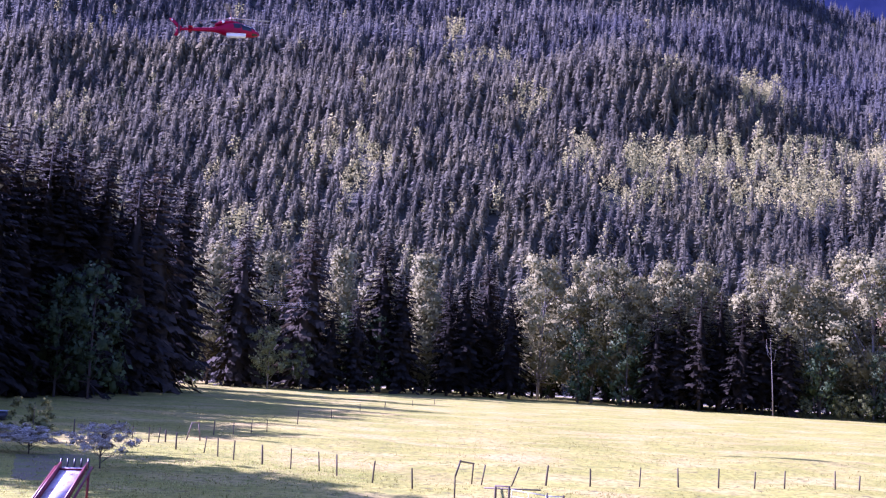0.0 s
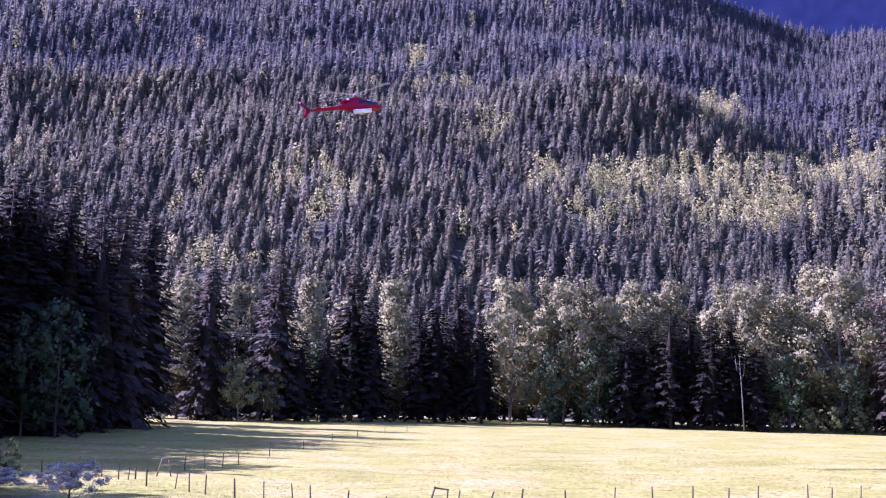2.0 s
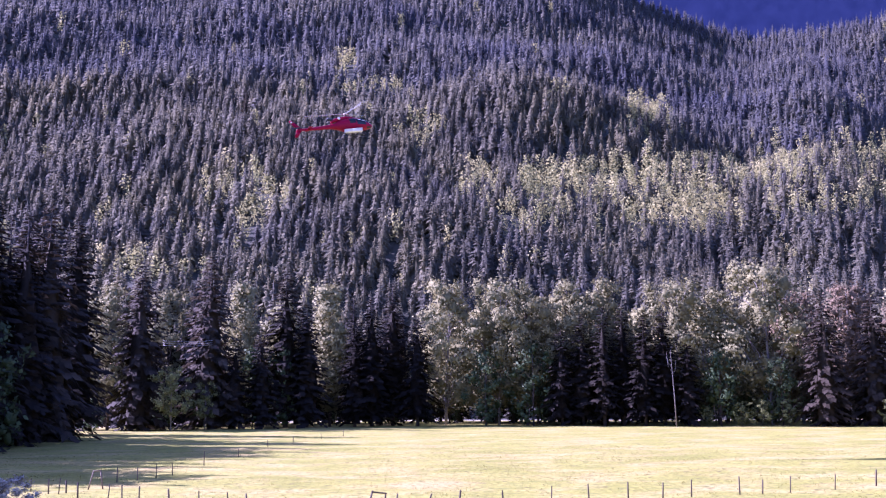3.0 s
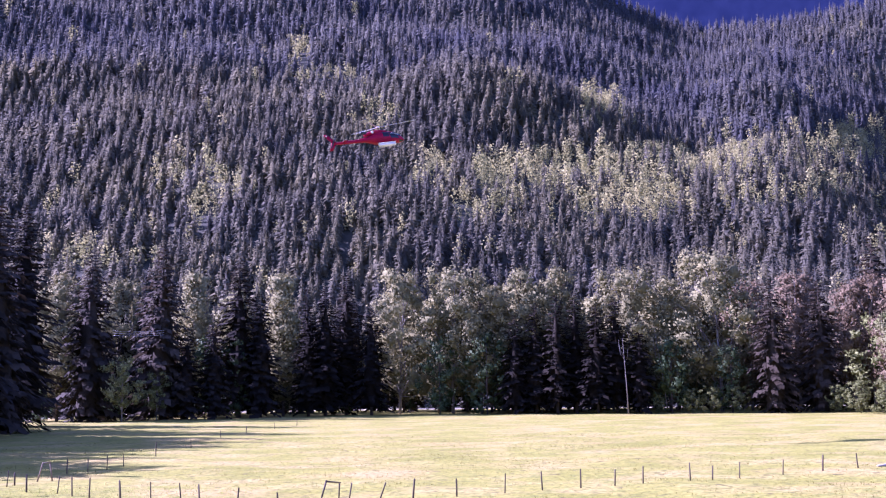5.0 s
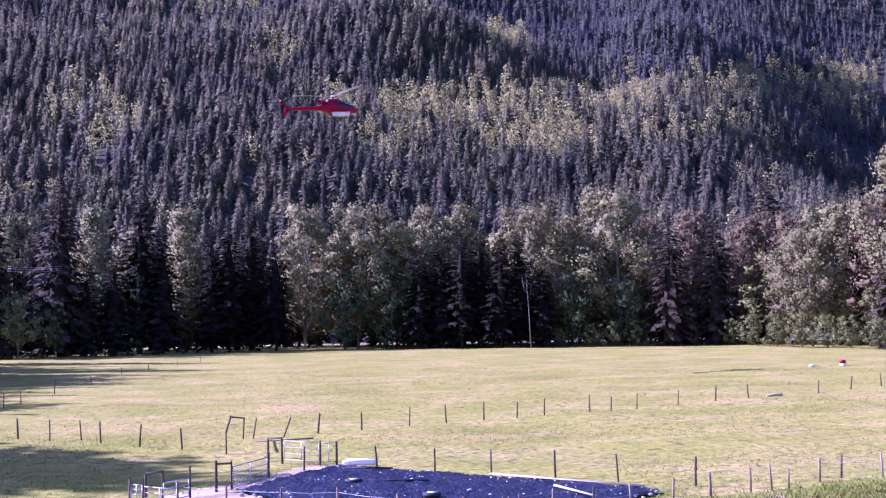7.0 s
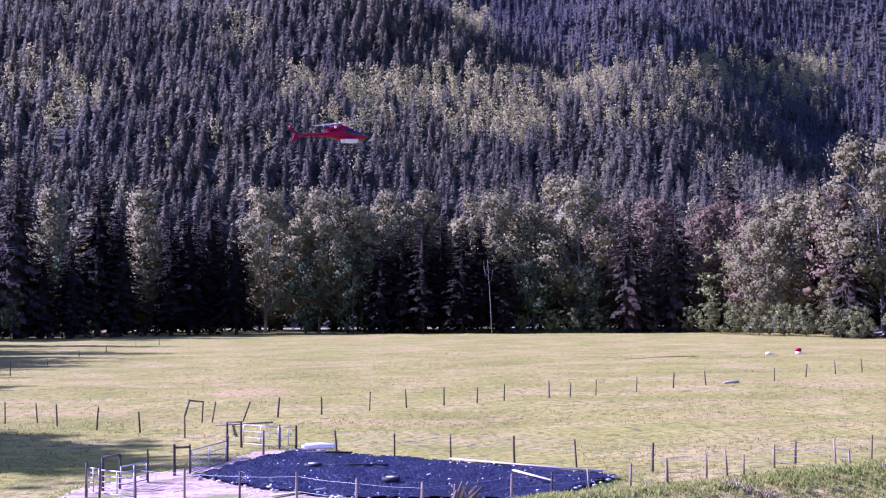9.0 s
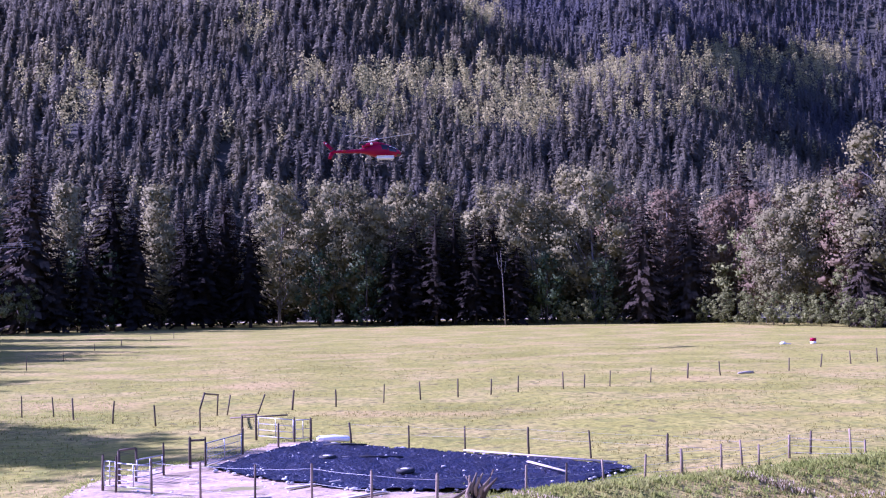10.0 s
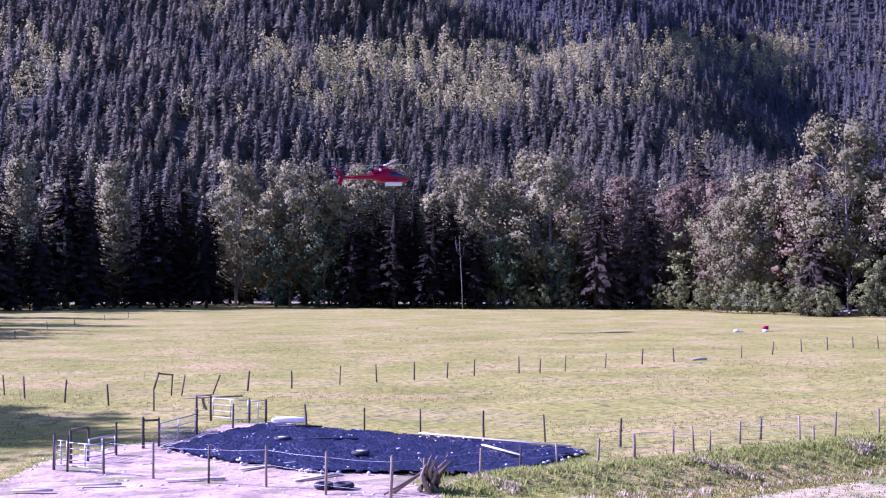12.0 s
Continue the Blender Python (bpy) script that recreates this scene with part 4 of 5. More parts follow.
F_YARD = [(-3.5, 41.6, 1.38), (-3.0, 41.1, 1.39), (-3.0, 42.8, 1.31), (-2.4, 42.9, 1.35), (-1.4, 43.9, 1.34), (-0.4, 45.0, 1.32), (0.2, 45.4, 1.24), (1.8, 48.1, 1.19), (2.1, 56.4, 1.04), (2.7, 54.0, 1.28), (3.5, 50.2, 1.16), (4.4, 52.1, 1.26), (5.2, 52.3, 1.16)]
fence(F_FIELD, "dark wooden post fence crossing the meadow", POSTS, (), 0.05, 1)
fence(F_FIELD_END, "dark wooden post fence at the meadow's far side", POSTS, (), 0.07, 2)
fence(F_FAR, "thin wooden posts running towards the tree line", POSTS, (), 0.04, 3)
fence(F_MID, "weathered post and wire fence beside the covered plot", POSTS[:2] + PALE_POSTS[:2], (0.92, 0.6), 0.04, 4, 0.004)
fence(F_FRONT, "post and white wire fence in front of the plot", POSTS[:1] + PALE_POSTS, (0.88, 0.55, 0.25), 0.03, 5, 0.007)
fence(F_YARD, "round wooden gate posts round the farm yard", POSTS, (), 0.02, 6)


def beam(name, root, p, q, r, mat, label="", sides=6):
    bm = bmesh.new()
    tube(bm, [p, q], r, sides)
    return part(name, bm, mat, root, label)


def goal_frame():
    root = thing("pole_frame", pose(0.0, 58.9, 0), "leaning frame of thin dark poles by the fence", "frame")
    beam("upright", root, (0.0, 0, 1.15), (0.25, 0.6, 1.95), 0.05, M_WOOD)
    beam("upright", root, (1.0, 7.3, 0), (1.05, 7.0, 1.2), 0.05, M_WOOD)
    beam("crossbar", root, (0.22, 0.5, 1.9), (1.08, 6.6, 1.28), 0.05, M_WOOD)
    for x, y, dx in ((1.6, 66.7, 0.2), (3.4, 66.4, 0.45)):
        lean = thing("leaning_post", pose(x, y, 0), "leaning dark fence post in the meadow", "post", "leaning posts")
        beam("shaft", lean, (0, 0, -0.1), (dx, 0, 1.15), 0.05, M_WOOD)
    low = thing("fallen_rail", pose(1.7, 63.5, 0.1), "grey rail between leaning posts", "rail")
    beam("rail", low, (0, 0, 0), (3.2, -1.0, 0.15), 0.05, M_PALE_WOOD)


goal_frame()


def tube_gate(p, q, h, bars, label, mesh_fill=False):
    """A steel tube gate from p to q."""
    p, q = Vector((*p, 0)), Vector((*q, 0))
    root = thing("tube_gate", Matrix.Translation(p), label, "gate", "steel gates")
    d = q - p
    lo = 0.22
    for k in range(bars):
        z = lo + (h - lo) * k / (bars - 1)
        beam("bar", root, (0, 0, z), d + Vector((0, 0, z)), 0.024 if k in (0, bars - 1) else 0.015, M_STEEL)
    for f in (0.0, 0.5, 1.0):
        beam("stile", root, d * f + Vector((0, 0, lo - 0.02)), d * f + Vector((0, 0, h + 0.02)), 0.022, M_STEEL)
    if mesh_fill:
        bm = bmesh.new()
        n = int(d.length / 0.12)
        for k in range(n + 1):
            tube(bm, [d * (k / n) + Vector((0, 0.004, lo)), d * (k / n) + Vector((0, 0.004, h))], 0.004, 3, False)
        for k in range(10):
            z = lo + (h - lo) * k / 9
            tube(bm, [Vector((0, 0.01, z)), d + Vector((0, 0.01, z))], 0.004, 3, False)
        part("wire_mesh", bm, M_STEEL, root)
    return root


tube_gate((2.8, 53.9), (4.35, 52.2), 1.12, 4, "galvanised tube gate between wooden posts")
tube_gate((4.45, 52.2), (5.2, 52.35), 1.1, 3, "short galvanised gate leaf")
tube_gate((0.25, 45.4), (1.75, 48.0), 1.08, 4, "galvanised gate with wire mesh", True)
tube_gate((-3.45, 41.55), (-3.02, 41.2), 1.1, 6, "narrow galvanised tube gate")
tube_gate((-2.98, 41.2), (-1.75, 40.1), 1.05, 5, "galvanised tube gate by the yard")
tube_gate((-2.35, 42.85), (-1.45, 43.85), 0.9, 4, "galvanised tube panel by the yard")
for a_, b_ in (((-3.0, 42.8, 1.3), (-2.4, 42.9, 1.34)), ((-0.4, 45.0, 1.27), (0.2, 45.4, 1.22)), ((2.1, 56.4, 1.0), (2.7, 54.0, 1.26))):
    rail = thing("cross_rail", Matrix.Translation((a_[0], a_[1], 0)), "wooden cross rail on gate posts", "rail", "cross rails")
    beam("pole", rail, (0, 0, a_[2]), (b_[0] - a_[0], b_[1] - a_[1], b_[2]), 0.045, M_WOOD)

# ---- the covered plot ----
TARP = [(0.4, 44.5), (2.5, 47.4), (5.3, 51.2), (8.1, 48.6), (10.7, 46.2), (14.3, 42.7), (16.6, 40.1), (14.1, 38.2), (11.9, 36.1), (9.1, 37.2), (5.6, 38.1), (2.6, 41.3)]
sheet("ground_sheet", TARP, M_TARP, 0.06, "wrinkled navy blue plastic sheet covering a plot", "plastic sheet", 0.10, 0.18, "", 4, 0.1, 1.7)


def inside(outline, x, y):
    """Whether a point lies inside an outline."""
    odd = False
    for (x0, y0), (x1, y1) in zip(outline, outline[1:] + outline[:1]):
        if (y0 > y) != (y1 > y) and x < x0 + (y - y0) * (x1 - x0) / (y1 - y0):
            odd = not odd
    return odd


def rock_mesh(seed, r):
    bm = bmesh.new()
    bmesh.ops.create_icosphere(bm, subdivisions=1, radius=r)
    rnd = random.Random(seed)
    for v in bm.verts:
        v.co *= rnd.uniform(0.75, 1.2)
        v.co.z *= 0.7
    return bm_mesh("stone", bm, M_STONE)


def build_plot():
    rnd = random.Random(9)
    rocks = [rock_mesh(k, 0.11 + 0.03 * (k % 4)) for k in range(6)]
    n = 0
    for (x0, y0), (x1, y1) in zip(TARP, TARP[1:] + TARP[:1]):
        d = math.hypot(x1 - x0, y1 - y0)
        for k in range(int(d / 0.42)):
            if rnd.random() < 0.3:
                continue
            f = (k + rnd.random()) * 0.42 / d
            ob = new("stone", rocks[rnd.randrange(6)])
            x, y = x0 + (x1 - x0) * f + rnd.uniform(-0.25, 0.25), y0 + (y1 - y0) * f + rnd.uniform(-0.25, 0.25)
            ob.matrix_basis = Matrix.LocRotScale((x, y, float(land(x, y)) + 0.14), Euler((0, 0, rnd.uniform(0, 6))), (rnd.uniform(0.4, 1.0), rnd.uniform(0.35, 0.7), rnd.uniform(0.4, 0.7)))
            tagged(ob, "pale stone weighing down the plastic sheet", "stone", "stones on the sheet")
    for k in range(120):
        x, y = rnd.uniform(1.5, 16), rnd.uniform(37.5, 50.5)
        if not inside(TARP, x, y):
            continue
        ob = new("stone", rocks[rnd.randrange(6)])
        s = rnd.uniform(0.12, 0.4)
        ob.matrix_basis = Matrix.LocRotScale((x, y, float(land(x, y)) + 0.2), Euler((0, 0, rnd.uniform(0, 6))), (s * 1.5, s, s))
        tagged(ob, "small pale stone lying on the plastic sheet", "stone", "stones on the sheet")
    # boards on the sheet
    for p, q, mat in (((12.9, 41.9), (13.6, 39.0), M_PALE_WOOD), ((5.6, 45.5), (8.3, 44.7), M_RUBBER), ((5.5, 49.6), (7.4, 48.9), M_RUBBER), ((11.2, 45.8), (16.2, 40.6), M_PALE_WOOD)):
        d = Vector((q[0] - p[0], q[1] - p[1], 0))
        ob = thing("board" if mat is M_PALE_WOOD else "ridge_pipe", pose(p[0], p[1], 0.23), "pale board lying on the sheet" if mat is M_PALE_WOOD else "black pipe lying on the sheet", "board" if mat is M_PALE_WOOD else "pipe", "things on the sheet")
        bm = bmesh.new()
        if mat is M_PALE_WOOD:
            box(bm, tuple(d / 2), (d.length, 0.16, 0.06), Matrix.Rotation(math.atan2(d.y, d.x), 4, "Z"), 0.01)
        else:
            tube(bm, [(0, 0, 0), tuple(d / 2 + Vector((0, 0.1, 0.02))), tuple(d)], 0.045, 8)
        part("plank" if mat is M_PALE_WOOD else "length", bm, M_BLEACHED if mat is M_PALE_WOOD else mat, ob)
    # tyres
    for x, y, z, s in ((7.7, 41.0, 0.16, 0.8), (5.2, 45.4, 0.16, 0.8), (5.4, 35.2, 0.1, 0.7), (6.0, 35.0, 0.1, 0.8)):
        ob = thing("tyre", pose(x, y, z, 0, 0, 20), "old black tyre with white stones inside" if y > 36 else "black rubber tyre on the sandy yard", "tyre", "old tyres")
        bm = bmesh.new()
        rings = []
        for k in range(20):
            q = math.tau * k / 20
            ring = []
            for j in range(8):
                w = math.tau * j / 8
                rr = 0.33 * s + 0.11 * math.cos(w)
                ring.append(bm.verts.new((rr * math.cos(q), rr * math.sin(q), 0.11 + 0.10 * math.sin(w))))
            rings.append(ring)
        for k in range(20):
            for j in range(8):
                bm.faces.new((rings[k][j], rings[(k + 1) % 20][j], rings[(k + 1) % 20][(j + 1) % 8], rings[k][(j + 1) % 8]))
        part("tread", bm, M_RUBBER, ob)
        if y > 36:
            bm = bmesh.new()
            tube(bm, [(0, 0, 0.05), (0, 0, 0.19)], [0.22, 0.19], 12)
            part("stone_fill", bm, M_STONE, ob, "pale stones")
    # rolled white sheet
    ob = thing("sheet_roll", pose(5.55, 51.6, 0.24, 0, 0, -12), "thick white roll of plastic sheet", "roll")
    bm = bmesh.new()
    tube(bm, [(-0.15, 0, 0), (0, 0, 0.0), (0.7, 0.02, 0.02), (1.35, 0, -0.02), (1.45, 0, -0.02)], [0.09, 0.15, 0.16, 0.14, 0.08], 12)
    part("outer_layer", bm, M_WHITE, ob)
    # pale lumber lying in the yard
    for x, y, l, t in ((-2.5, 37.8, 1.5, -10), (0.4, 37.9, 2.0, -8), (3.0, 39.3, 2.6, 24), (4.6, 36.6, 2.0, 30), (-4.4, 37.3, 1.3, -14)):
        ob = thing("plank", pose(x, y, 0.14, 0, 0, t), "weathered plank lying in the sandy yard", "plank", "planks in the yard")
        bm = bmesh.new()
        box(bm, (l / 2, 0, 0), (l, 0.18, 0.05), None, 0.008)
        part("length", bm, M_BLEACHED, ob)
    for k in range(110):
        x, y = rnd.uniform(-4.5, 7.5), rnd.uniform(32, 46)
        if x > 2.0 + (44.5 - y) * 0.3 and y > 37.5:
            continue
        ob = new("stone", rocks[rnd.randrange(6)])
        ob.matrix_basis = Matrix.LocRotScale((x, y, float(land(x, y)) + 0.06), Euler((0, 0, rnd.uniform(0, 6))), (rnd.uniform(0.25, 0.6),) * 3)
        tagged(ob, "small pale stone on the sandy yard", "stone", "stones in the yard")
    # stump and drift wood
    ob = thing("driftwood_heap", pose(8.5, 33.6, 0.15), "heap of bleached roots and poles", "driftwood")
    for k in range(15):
        q = rnd.uniform(0, math.tau)
        l = rnd.uniform(0.5, 1.5)
        bm = bmesh.new()
        b0 = (rnd.uniform(-0.25, 0.25), rnd.uniform(-0.25, 0.25), 0)
        tube(bm, [b0, (b0[0] + 0.3 * l * math.cos(q), 0.2 * l * math.sin(q), 0.5 * l), (b0[0] + 0.45 * l * math.cos(q + 0.5), 0.3 * l * math.sin(q), rnd.uniform(0.7, 1.0) * l)], [0.1, 0.07, 0.025], 6)
        part("root", bm, M_PALE_WOOD if k % 3 else M_WOOD, ob)
    for k, (dx, dz) in enumerate(((-1.5, 0.05), (-1.3, -0.02), (-1.1, -0.05))):
        beam("pole", ob, (dx, -0.3 + 0.25 * k, dz), (0.1, 0.1 * k, 0.75), 0.05, M_PALE_WOOD)


build_plot()


# ---- things in the meadow ----
def build_meadow_things():
    bm = bmesh.new()
    ob = thing("marker_drum", pose(77.0, 124.8, 0), "red and white marker drum in the meadow", "drum")
    tube(bm, [(0, 0, 0), (0, 0, 0.05), (0, 0, 0.3)], [0.36, 0.38, 0.38], 14)
    part("white_band", bm, M_WHITE, ob)
    bm = bmesh.new()
    tube(bm, [(0, 0, 0.301), (0, 0, 0.68), (0, 0, 0.72)], [0.39, 0.39, 0.32], 14)
    part("red_band", bm, M_RED, ob, "red upper band")
    ob = thing("white_bundle", pose(72.5, 124.4, 0.2, 0, 0, 15), "white sheet bundle lying in the grass", "bundle")
    bm = bmesh.new()
    loft(bm, [(-0.5, -0.1, 0.05, 0.1), (-0.25, -0.05, 0.16, 0.3), (0.1, -0.04, 0.18, 0.3), (0.5, -0.12, 0.07, 0.15), (1.3, -0.15, 0.04, 0.1)], 10)
    part("wrap", bm, M_WHITE, ob)
    ob = thing("white_log", pose(43.0, 81.6, 0.15, 0, 0, 8), "pale bare log lying in the meadow", "log")
    bm = bmesh.new()
    tube(bm, [(0.4, 0, 0.0), (1.1, 0.05, 0.02), (1.9, 0, 0.03)], [0.07, 0.11, 0.1], 9)
    part("stem", bm, M_BLEACHED, ob)
    ob = thing("log_pile", pose(126, 178, 0.25, 0, 0, 14), "bleached logs lying before the bushes", "logs")
    for k in range(4):
        bm = bmesh.new()
        tube(bm, [(-6 + 2 * k, -0.8 * k, 0), (0, -0.6 * k, 0.2), (7 + k, -0.4 * k, 0.7)], [0.3, 0.26, 0.16], 8)
        part("log", bm, M_BLEACHED, ob)


build_meadow_things()


# ---- orchard corner ----
def build_orchard():
    apple = broad_tree(4.2, 71, "low spreading fruit tree in grey-white blossom", M_BLOSSOM, M_BARK, 0.5, 0.42, "fruit_tree", 64, 2600, 0.12, group="fruit trees")
    x, y = -21.0, 64.2
    apple.matrix_basis = Matrix.LocRotScale((x, y, float(land(x, y))), Euler((0, 0, 0.3)), (1, 1, 0.64))
    for x, y, s, t in ((-27.4, 69.5, 1.15, 1.7), (-30.2, 70.0, 1.15, 3.0)):
        copy_thing(apple, Matrix.LocRotScale((x, y, float(land(x, y))), Euler((0, 0, t)), (s, s, s * 0.58)))
    shrub = broad_tree(3.4, 73, "olive green shrub beside the fruit trees", M_WILLOW, M_BARK, 0.5, 0.15, "shrub", 24, 2200, 0.18, group="shrubs")
    shrub.matrix_basis = Matrix.LocRotScale((-29.8, 76.0, 0), Euler((0, 0, 1)), (1.1, 1.1, 1))
    # red steel conveyor
    d = Vector((-1.15, 6.1, 1.1)).normalized()
    ob = thing("conveyor", Matrix.Translation((-16.3, 43.6, 0.42)), "faded red steel farm conveyor with a worn trough paled for glare", "conveyor")
    side = Vector((d.y, -d.x, 0)).normalized()
    up = side.cross(d)
    rot = Matrix((side, d, up)).transposed().to_4x4()
    L = 6.3
    bm = bmesh.new()
    box(bm, tuple(d * L / 2), (1.05, L, 0.05), rot)
    part("trough", bm, M_TROUGH, ob, "worn steel trough, sun glare put into its pale tone")
    for s in (-0.58, 0.58, -0.8, 0.8):
        bm = bmesh.new()
        box(bm, tuple(d * L / 2 + side * s + up * (0.12 if abs(s) < 0.7 else 0.02)), (0.09, L, 0.3 if abs(s) < 0.7 else 0.1), rot, 0.015)
        part("side_rail", bm, M_RED_STEEL, ob)
    for k in (0, 2):
        bm = bmesh.new()
        box(bm, tuple(d * (0.4 + k * 2.7) + up * 0.06), (1.3, 0.07, 0.07), rot)
        part("slat", bm, M_RED_STEEL, ob)
    for k in range(5):
        p = d * L + side * (-0.6 + 0.3 * k)
        beam("tine", ob, tuple(p), tuple(p + d * 0.25 + up * 0.35), 0.05, M_DARK)
    for s in (-0.8, 0.8):
        p = d * (L * 0.85) + side * s
        beam("leg", ob, tuple(p), (p.x, p.y, -0.4), 0.06, M_RED_STEEL)
        p = d * 0.3 + side * s
        beam("foot", ob, tuple(p), (p.x, p.y, -0.4), 0.06, M_RED_STEEL)
    # dark trough behind the orchard
    ob = thing("water_trough", pose(-43.0, 98.4, 0.0, 0, 0, 10), "long dark trough with a pale rim by the fence", "trough")
    bm = bmesh.new()
    box(bm, (0, 0, 0.45), (3.6, 0.9, 0.8), None, 0.06)
    part("tank", bm, M_DARK, ob)
    bm = bmesh.new()
    box(bm, (0, 0, 0.88), (3.7, 1.0, 0.05), None, 0.01)
    part("rim", bm, M_STEEL, ob)
    # leaning frame by the fence
    ob = thing("pole_frame", pose(-21.5, 87.4, 0), "grey frame of poles at the fence corner", "frame")
    beam("upright", ob, (-0.3, 0, 0), (0.1, 0, 1.45), 0.06, M_PALE_WOOD)
    beam("upright", ob, (0.75, 0.3, 0), (0.55, 0.3, 1.45), 0.06, M_PALE_WOOD)
    beam("crossbar", ob, (0.05, 0, 1.4), (0.6, 0.3, 1.45), 0.05, M_PALE_WOOD)


build_orchard()


# ---- power line before the trees ----
def build_power_line():
    """Glinting cables that hang among the trees."""
    ends = [(-10.6, 236), (-8.1, 234)]
    root = thing("power_line", pose(0, 0, 0), "glinting overhead cables before the trees", "cables")
    p = [Vector((r * math.sin(radians(az)), r * math.cos(radians(az)), 0)) for az, r in ends]
    for k in range(3):
        bm = bmesh.new()
        pts = []
        for i in range(9):
            f = i / 8
            q = p[0].lerp(p[1], f)
            pts.append((q.x, q.y, 18.2 + 0.46 * k - 0.9 * math.sin(math.pi * f) * 0.3))
        tube(bm, pts, 0.022, 5)
        part("cable", bm, M_STEEL, root)


build_power_line()


# ---- helicopter ----
HULL = [(3.42, -1.88, 0.10, 0.14), (3.25, -1.84, 0.27, 0.36), (2.95, -1.74, 0.46, 0.58), (2.5, -1.62, 0.64, 0.76), (1.9, -1.50, 0.80, 0.88), (1.1, -1.42, 0.88, 0.93), (0.2, -1.38, 0.90, 0.93),
        (-0.7, -1.38, 0.80, 0.84), (-1.3, -1.38, 0.58, 0.62), (-1.9, -1.40, 0.37, 0.40), (-2.6, -1.42, 0.27, 0.29), (-4.6, -1.45, 0.21, 0.21), (-6.2, -1.46, 0.17, 0.16), (-6.9, -1.45, 0.12, 0.11)]


def hull_at(x, q, grow=0.0):
    xs = [s[0] for s in HULL][::-1]
    z, hh, hw = (float(np.interp(x, xs, [s[i] for s in HULL][::-1])) for i in (1, 2, 3))
    c, s = math.cos(q), math.sin(q)
    return Vector((x, (hw + grow) * math.copysign(abs(c) ** (2 / 2.4), c), z + (hh + grow) * math.copysign(abs(s) ** (2 / 2.4), s)))


def hull_patch(x0, x1, q0, q1, slant=0.0, n=6):
    """A piece of the hull's skin, a little proud of it."""
    bm = bmesh.new()
    net = []
    for i in range(n + 1):
        row = []
        for j in range(n + 1):
            q = radians(q0 + (q1 - q0) * j / n)
            x = x0 + (x1 - x0) * i / n + slant * (j / n)
            row.append(bm.verts.new(hull_at(x, q, 0.012)))
        net.append(row)
    for i in range(n):
        for j in range(n):
            bm.faces.new((net[i][j], net[i + 1][j], net[i + 1][j + 1], net[i][j + 1]))
    return bm


def plate(points, y, thick):
    """A flat plate with its outline in x, z."""
    bm = bmesh.new()
    a_ = [bm.verts.new((x, y - thick / 2, z)) for x, z in points]
    b_ = [bm.verts.new((x, y + thick / 2, z)) for x, z in points]
    bm.faces.new(a_)
    bm.faces.new(b_[::-1])
    for k in range(len(points)):
        bm.faces.new((a_[k], b_[k], b_[(k + 1) % len(points)], a_[(k + 1) % len(points)]))
    return bm


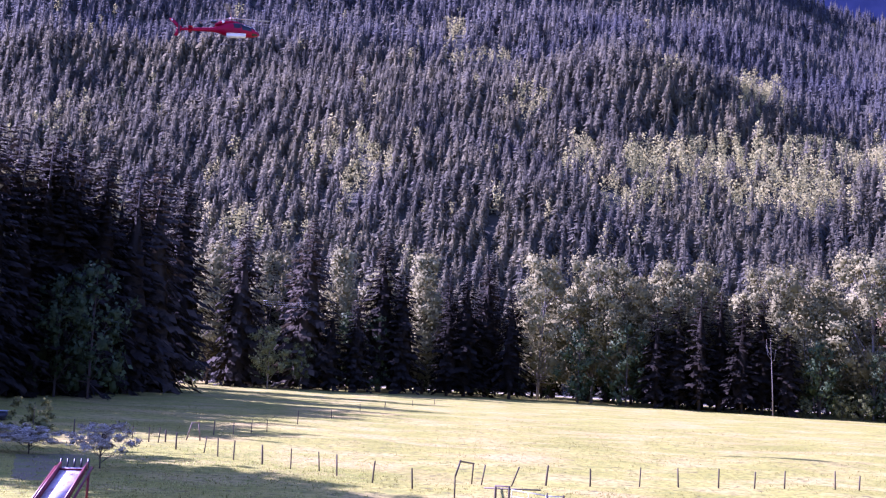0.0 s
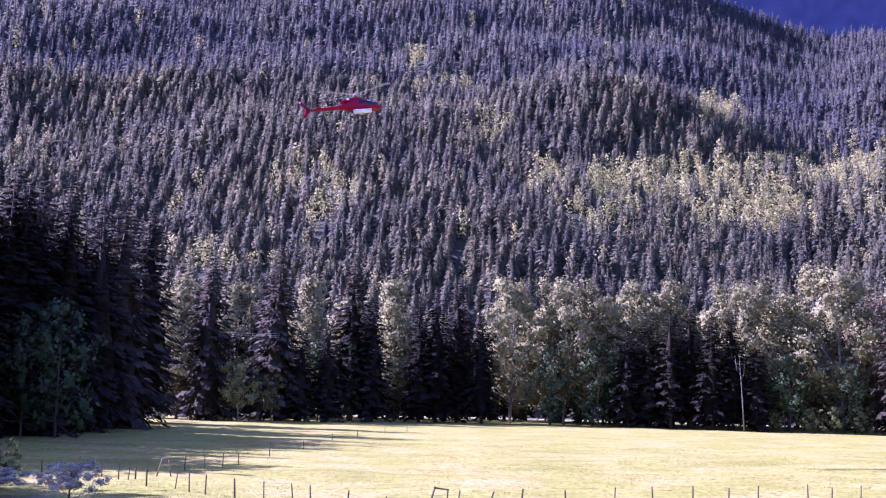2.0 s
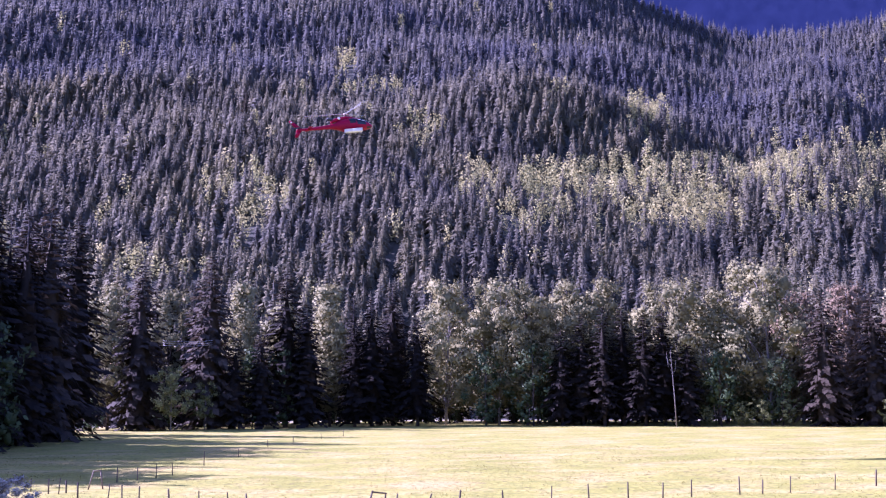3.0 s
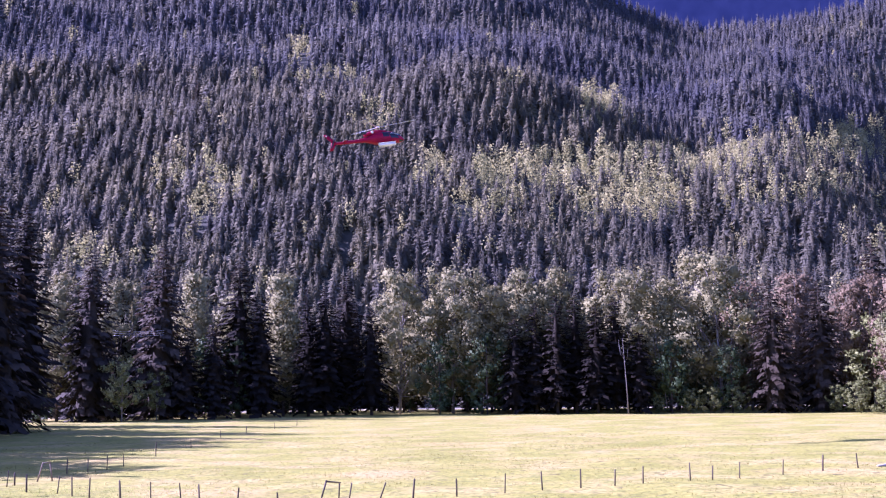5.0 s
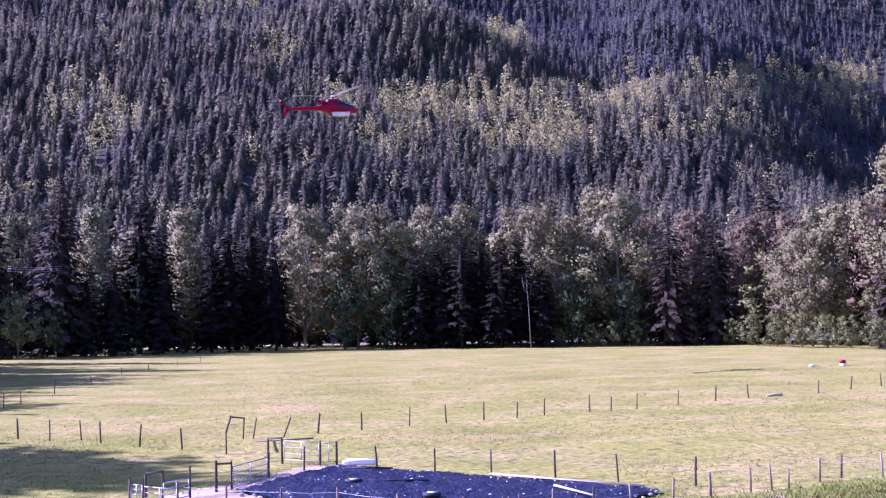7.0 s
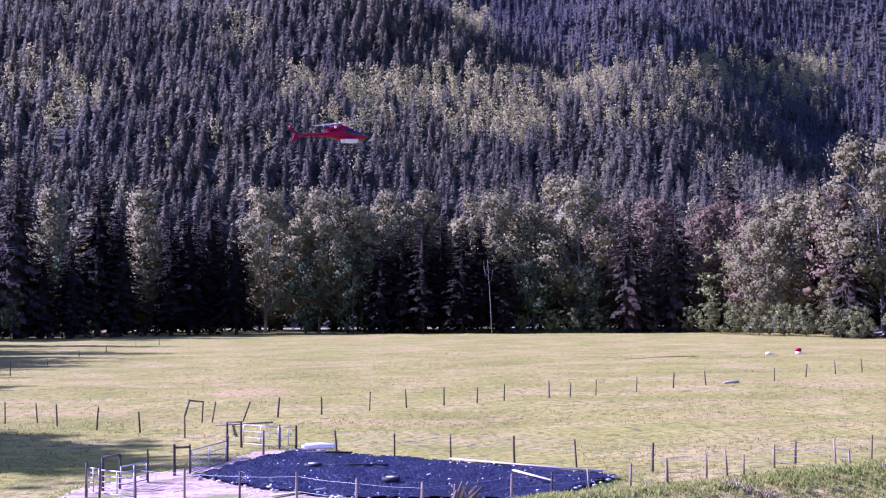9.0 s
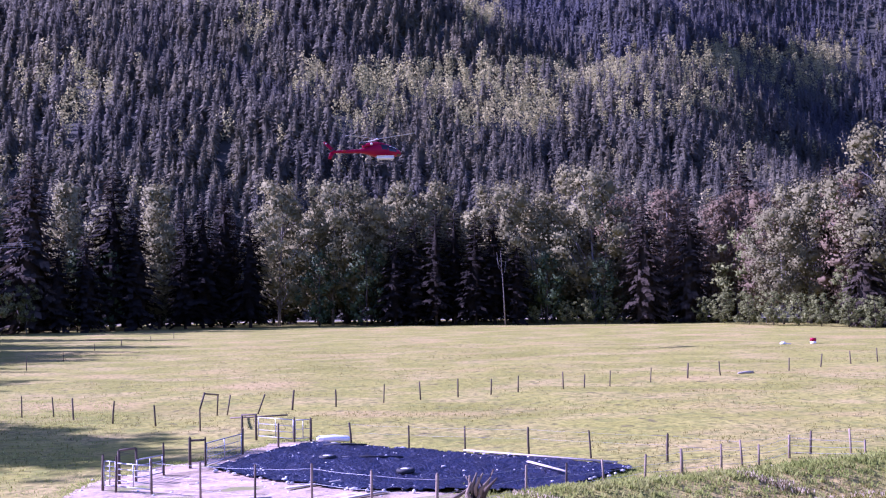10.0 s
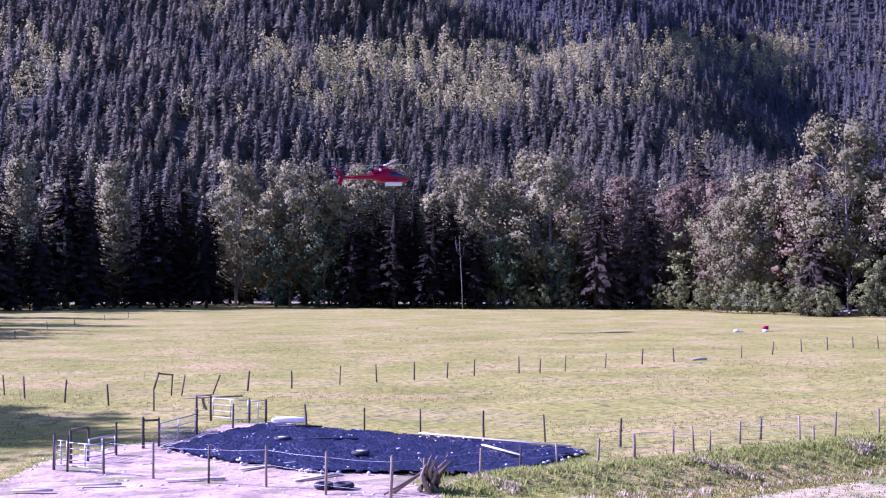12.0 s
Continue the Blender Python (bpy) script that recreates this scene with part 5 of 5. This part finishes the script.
def build_helicopter():
    heli = thing("helicopter", pose(0, 0, 0), "red single-rotor helicopter with a white cargo basket, hovering over the meadow", "helicopter")
    body = part("fuselage", loft(bmesh.new(), HULL, 20), M_RED, heli)
    part("windscreen", hull_patch(3.3, 2.1, 20, 160, -0.5, 8), M_GLASS_DARK, body, "dark tinted windscreen")
    for a0, a1 in ((-22, -58), (202, 238)):
        part("chin_window", hull_patch(3.2, 2.5, a0, a1), M_GLASS_DARK, body, "dark lower nose window")
    for lo, hi in ((-6, 50), (186, 130)):
        part("front_door_window", hull_patch(2.5, 1.3, lo, hi, -0.35), M_GLASS_DARK, body, "dark tinted door window")
        part("rear_door_window", hull_patch(1.1, 0.25, lo + (8 if lo < 90 else -8), hi, -0.1), M_GLASS_DARK, body, "dark tinted rear window")
    for s in (-1, 1):
        bm = bmesh.new()
        tube(bm, [tuple(hull_at(3.1, radians(90 + s * 60), 0.02)), tuple(hull_at(2.2, radians(90 + s * 58), 0.025)), tuple(hull_at(1.4, radians(90 + s * 55), 0.025))], 0.03, 5)
        part("window_pillar", bm, M_WHITE, body, "pale window edge")
    cowl = part("engine_cowl", loft(bmesh.new(), [(1.25, -0.62, 0.06, 0.3), (0.75, -0.52, 0.2, 0.46), (0.1, -0.46, 0.26, 0.52), (-0.8, -0.5, 0.27, 0.52), (-1.6, -0.62, 0.26, 0.46), (-2.1, -0.78, 0.18, 0.34)], 14), M_RED, heli)
    for s in (-1, 1):
        bm = bmesh.new()
        tube(bm, [(-1.1, s * 0.5, -0.5), (-1.1, s * 0.6, -0.5)], 0.17, 12)
        part("air_intake", bm, M_WHITE, cowl, "pale intake ring")
    bm = bmesh.new()
    tube(bm, [(-1.6, 0, -0.55), (-2.2, 0, -0.42), (-2.6, 0, -0.36)], [0.2, 0.2, 0.22], 12)
    part("exhaust", bm, M_DARK, cowl, "dark exhaust pipe")
    bm = bmesh.new()
    tube(bm, [(0, 0, -0.32), (0, 0, 0.13)], 0.09, 10)
    part("mast", bm, M_DARK, heli)
    # tail
    part("upper_fin", plate([(-6.1, -1.35), (-6.75, -1.35), (-7.72, -0.28), (-7.72, -0.12), (-7.35, -0.12), (-6.75, -0.7)], 0, 0.1), M_RED, heli)
    part("lower_fin", plate([(-6.2, -1.5), (-6.9, -1.45), (-7.25, -2.35), (-6.85, -2.4)], 0, 0.08), M_RED, heli)
    for s in (-1, 1):
        bm = bmesh.new()
        box(bm, (-5.2, s * 0.72, -1.4), (0.5, 1.15, 0.06), None, 0.02)
        part("stabiliser", bm, M_RED, heli)
    bm = bmesh.new()
    tube(bm, [(-6.6, -0.3, -1.2), (-6.6, -0.1, -1.2)], 0.1, 8)
    part("tail_gearbox", bm, M_DARK, heli)
    # white plate standing in for the bright reflection at the fin's tip
    bm = bmesh.new()
    box(bm, (-7.45, -0.06, -0.32), (0.22, 0.03, 0.2), None, 0.01)
    part("fin_light", bm, M_WHITE, heli, "white patch for a reflection on the fin")
    # skids
    for s in (-1, 1):
        bm = bmesh.new()
        tube(bm, [(-1.5, s * 1.08, -3.0), (1.9, s * 1.08, -3.02), (2.4, s * 1.08, -2.94), (2.62, s * 1.06, -2.72)], 0.05, 8)
        part("skid", bm, M_DARK, heli)
        for x in (-0.75, 1.3):
            bm = bmesh.new()
            tube(bm, [(x, 0, -2.24), (x, s * 0.7, -2.4), (x, s * 1.08, -3.0)], 0.045, 7)
            part("cross_tube", bm, M_DARK, heli)
    # cargo basket on the right side
    bm = bmesh.new()
    box(bm, (0.45, -1.28, -2.5), (2.4, 0.55, 0.46), None, 0.08)
    basket = part("cargo_basket", bm, M_WHITE, heli, "white cargo basket")
    bm = bmesh.new()
    box(bm, (0.45, -1.28, -2.25), (2.45, 0.6, 0.06), None, 0.015)
    part("basket_lid", bm, M_WHITE, basket)
    for x in (-0.4, 1.3):
        bm = bmesh.new()
        tube(bm, [(x, -0.7, -2.1), (x, -1.3, -2.75)], 0.04, 6)
        part("basket_arm", bm, M_DARK, basket)
    # rotors
    rotor = new("main_rotor")
    rotor.parent = heli
    bm = bmesh.new()
    tube(bm, [(0, 0, -0.08), (0, 0, 0.06), (0, 0, 0.1)], [0.28, 0.26, 0.12], 12)
    part("rotor_hub", bm, M_WHITE, rotor, "pale rotor hub")
    for k in range(3):
        q = math.tau * k / 3
        bm = bmesh.new()
        m = Matrix.Rotation(q, 4, "Z") @ Matrix.Rotation(radians(-3.5), 4, "Y")
        box(bm, (0, 0, 0), (1, 1, 1))
        for v in bm.verts:
            x = 0.25 + (v.co.x + 0.5) * 5.1
            v.co = m @ Vector((x, v.co.y * (0.32 if x > 1 else 0.14), v.co.z * 0.05))
        part("rotor_blade", bm, M_BLADE, rotor, "", False)
    tail = new("tail_rotor")
    tail.parent = heli
    tail.location = (-6.6, -0.32, -1.2)
    for k in range(2):
        bm = bmesh.new()
        s = 1 if k else -1
        box(bm, (0, 0, s * 0.5), (0.16, 0.03, 0.9), None, 0.01)
        part("tail_blade", bm, M_DARK, tail, "", False)
    return heli, rotor, tail


HELI, ROTOR, TAIL_ROTOR = build_helicopter()

# seconds, place of the hub, nose up, heading
FLIGHT = [
    (0, -31.63, 133.79, 49.84, 5.0, 15.0),
    (0.5, -25.85, 135.62, 48.79, 7.0, 14.8),
    (1, -20.40, 137.08, 47.92, 9.0, 14.5),
    (1.5, -15.62, 138.27, 46.89, 11.0, 14.2),
    (2, -11.07, 139.23, 45.97, 10.0, 14.0),
    (2.5, -6.68, 140.04, 45.53, 9.0, 14.2),
    (2.7, -5.14, 140.41, 45.02, 9.2, 14.2),
    (4.3, 4.22, 142.30, 42.98, 10.8, 14.8),
    (4.5, 5.29, 142.54, 42.56, 11.0, 14.8),
    (5, 7.58, 142.62, 41.52, 10.0, 15.0),
    (5.5, 9.45, 142.68, 40.51, 9.0, 15.0),
    (6, 11.36, 142.83, 38.94, 7.7, 15.0),
    (6.5, 12.69, 142.89, 37.83, 6.3, 15.0),
    (7, 14.29, 142.89, 36.83, 5.0, 15.0),
    (7.2, 14.91, 142.87, 36.47, 4.9, 15.0),
    (8.8, 19.76, 142.97, 31.70, 4.1, 15.0),
    (9, 20.38, 142.95, 31.15, 4.0, 15.0),
    (9.5, 21.94, 142.91, 29.56, 3.8, 15.0),
    (10, 23.53, 142.83, 27.97, 3.7, 15.0),
    (10.5, 25.07, 142.70, 26.57, 3.5, 15.0),
    (11, 26.66, 142.54, 25.09, 3.3, 15.0),
    (11.5, 28.19, 142.36, 23.53, 3.2, 15.0),
    (12, 30.01, 142.09, 22.04, 3.0, 15.0),
]


def motions():
    walk(HELI, [(t, pose(x, y, z, 0, -up, turn)) for t, x, y, z, up, turn in FLIGHT])
    frames = range(0, 361)
    walk(ROTOR, [(k / FPS, pose(0, 0, 0.18, 0, 0, -77.0 * k + 20)) for k in frames])
    walk(TAIL_ROTOR, [(k / FPS, pose(-6.6, -0.32, -1.2, 0, 83.0 * k, 0)) for k in frames])


motions()
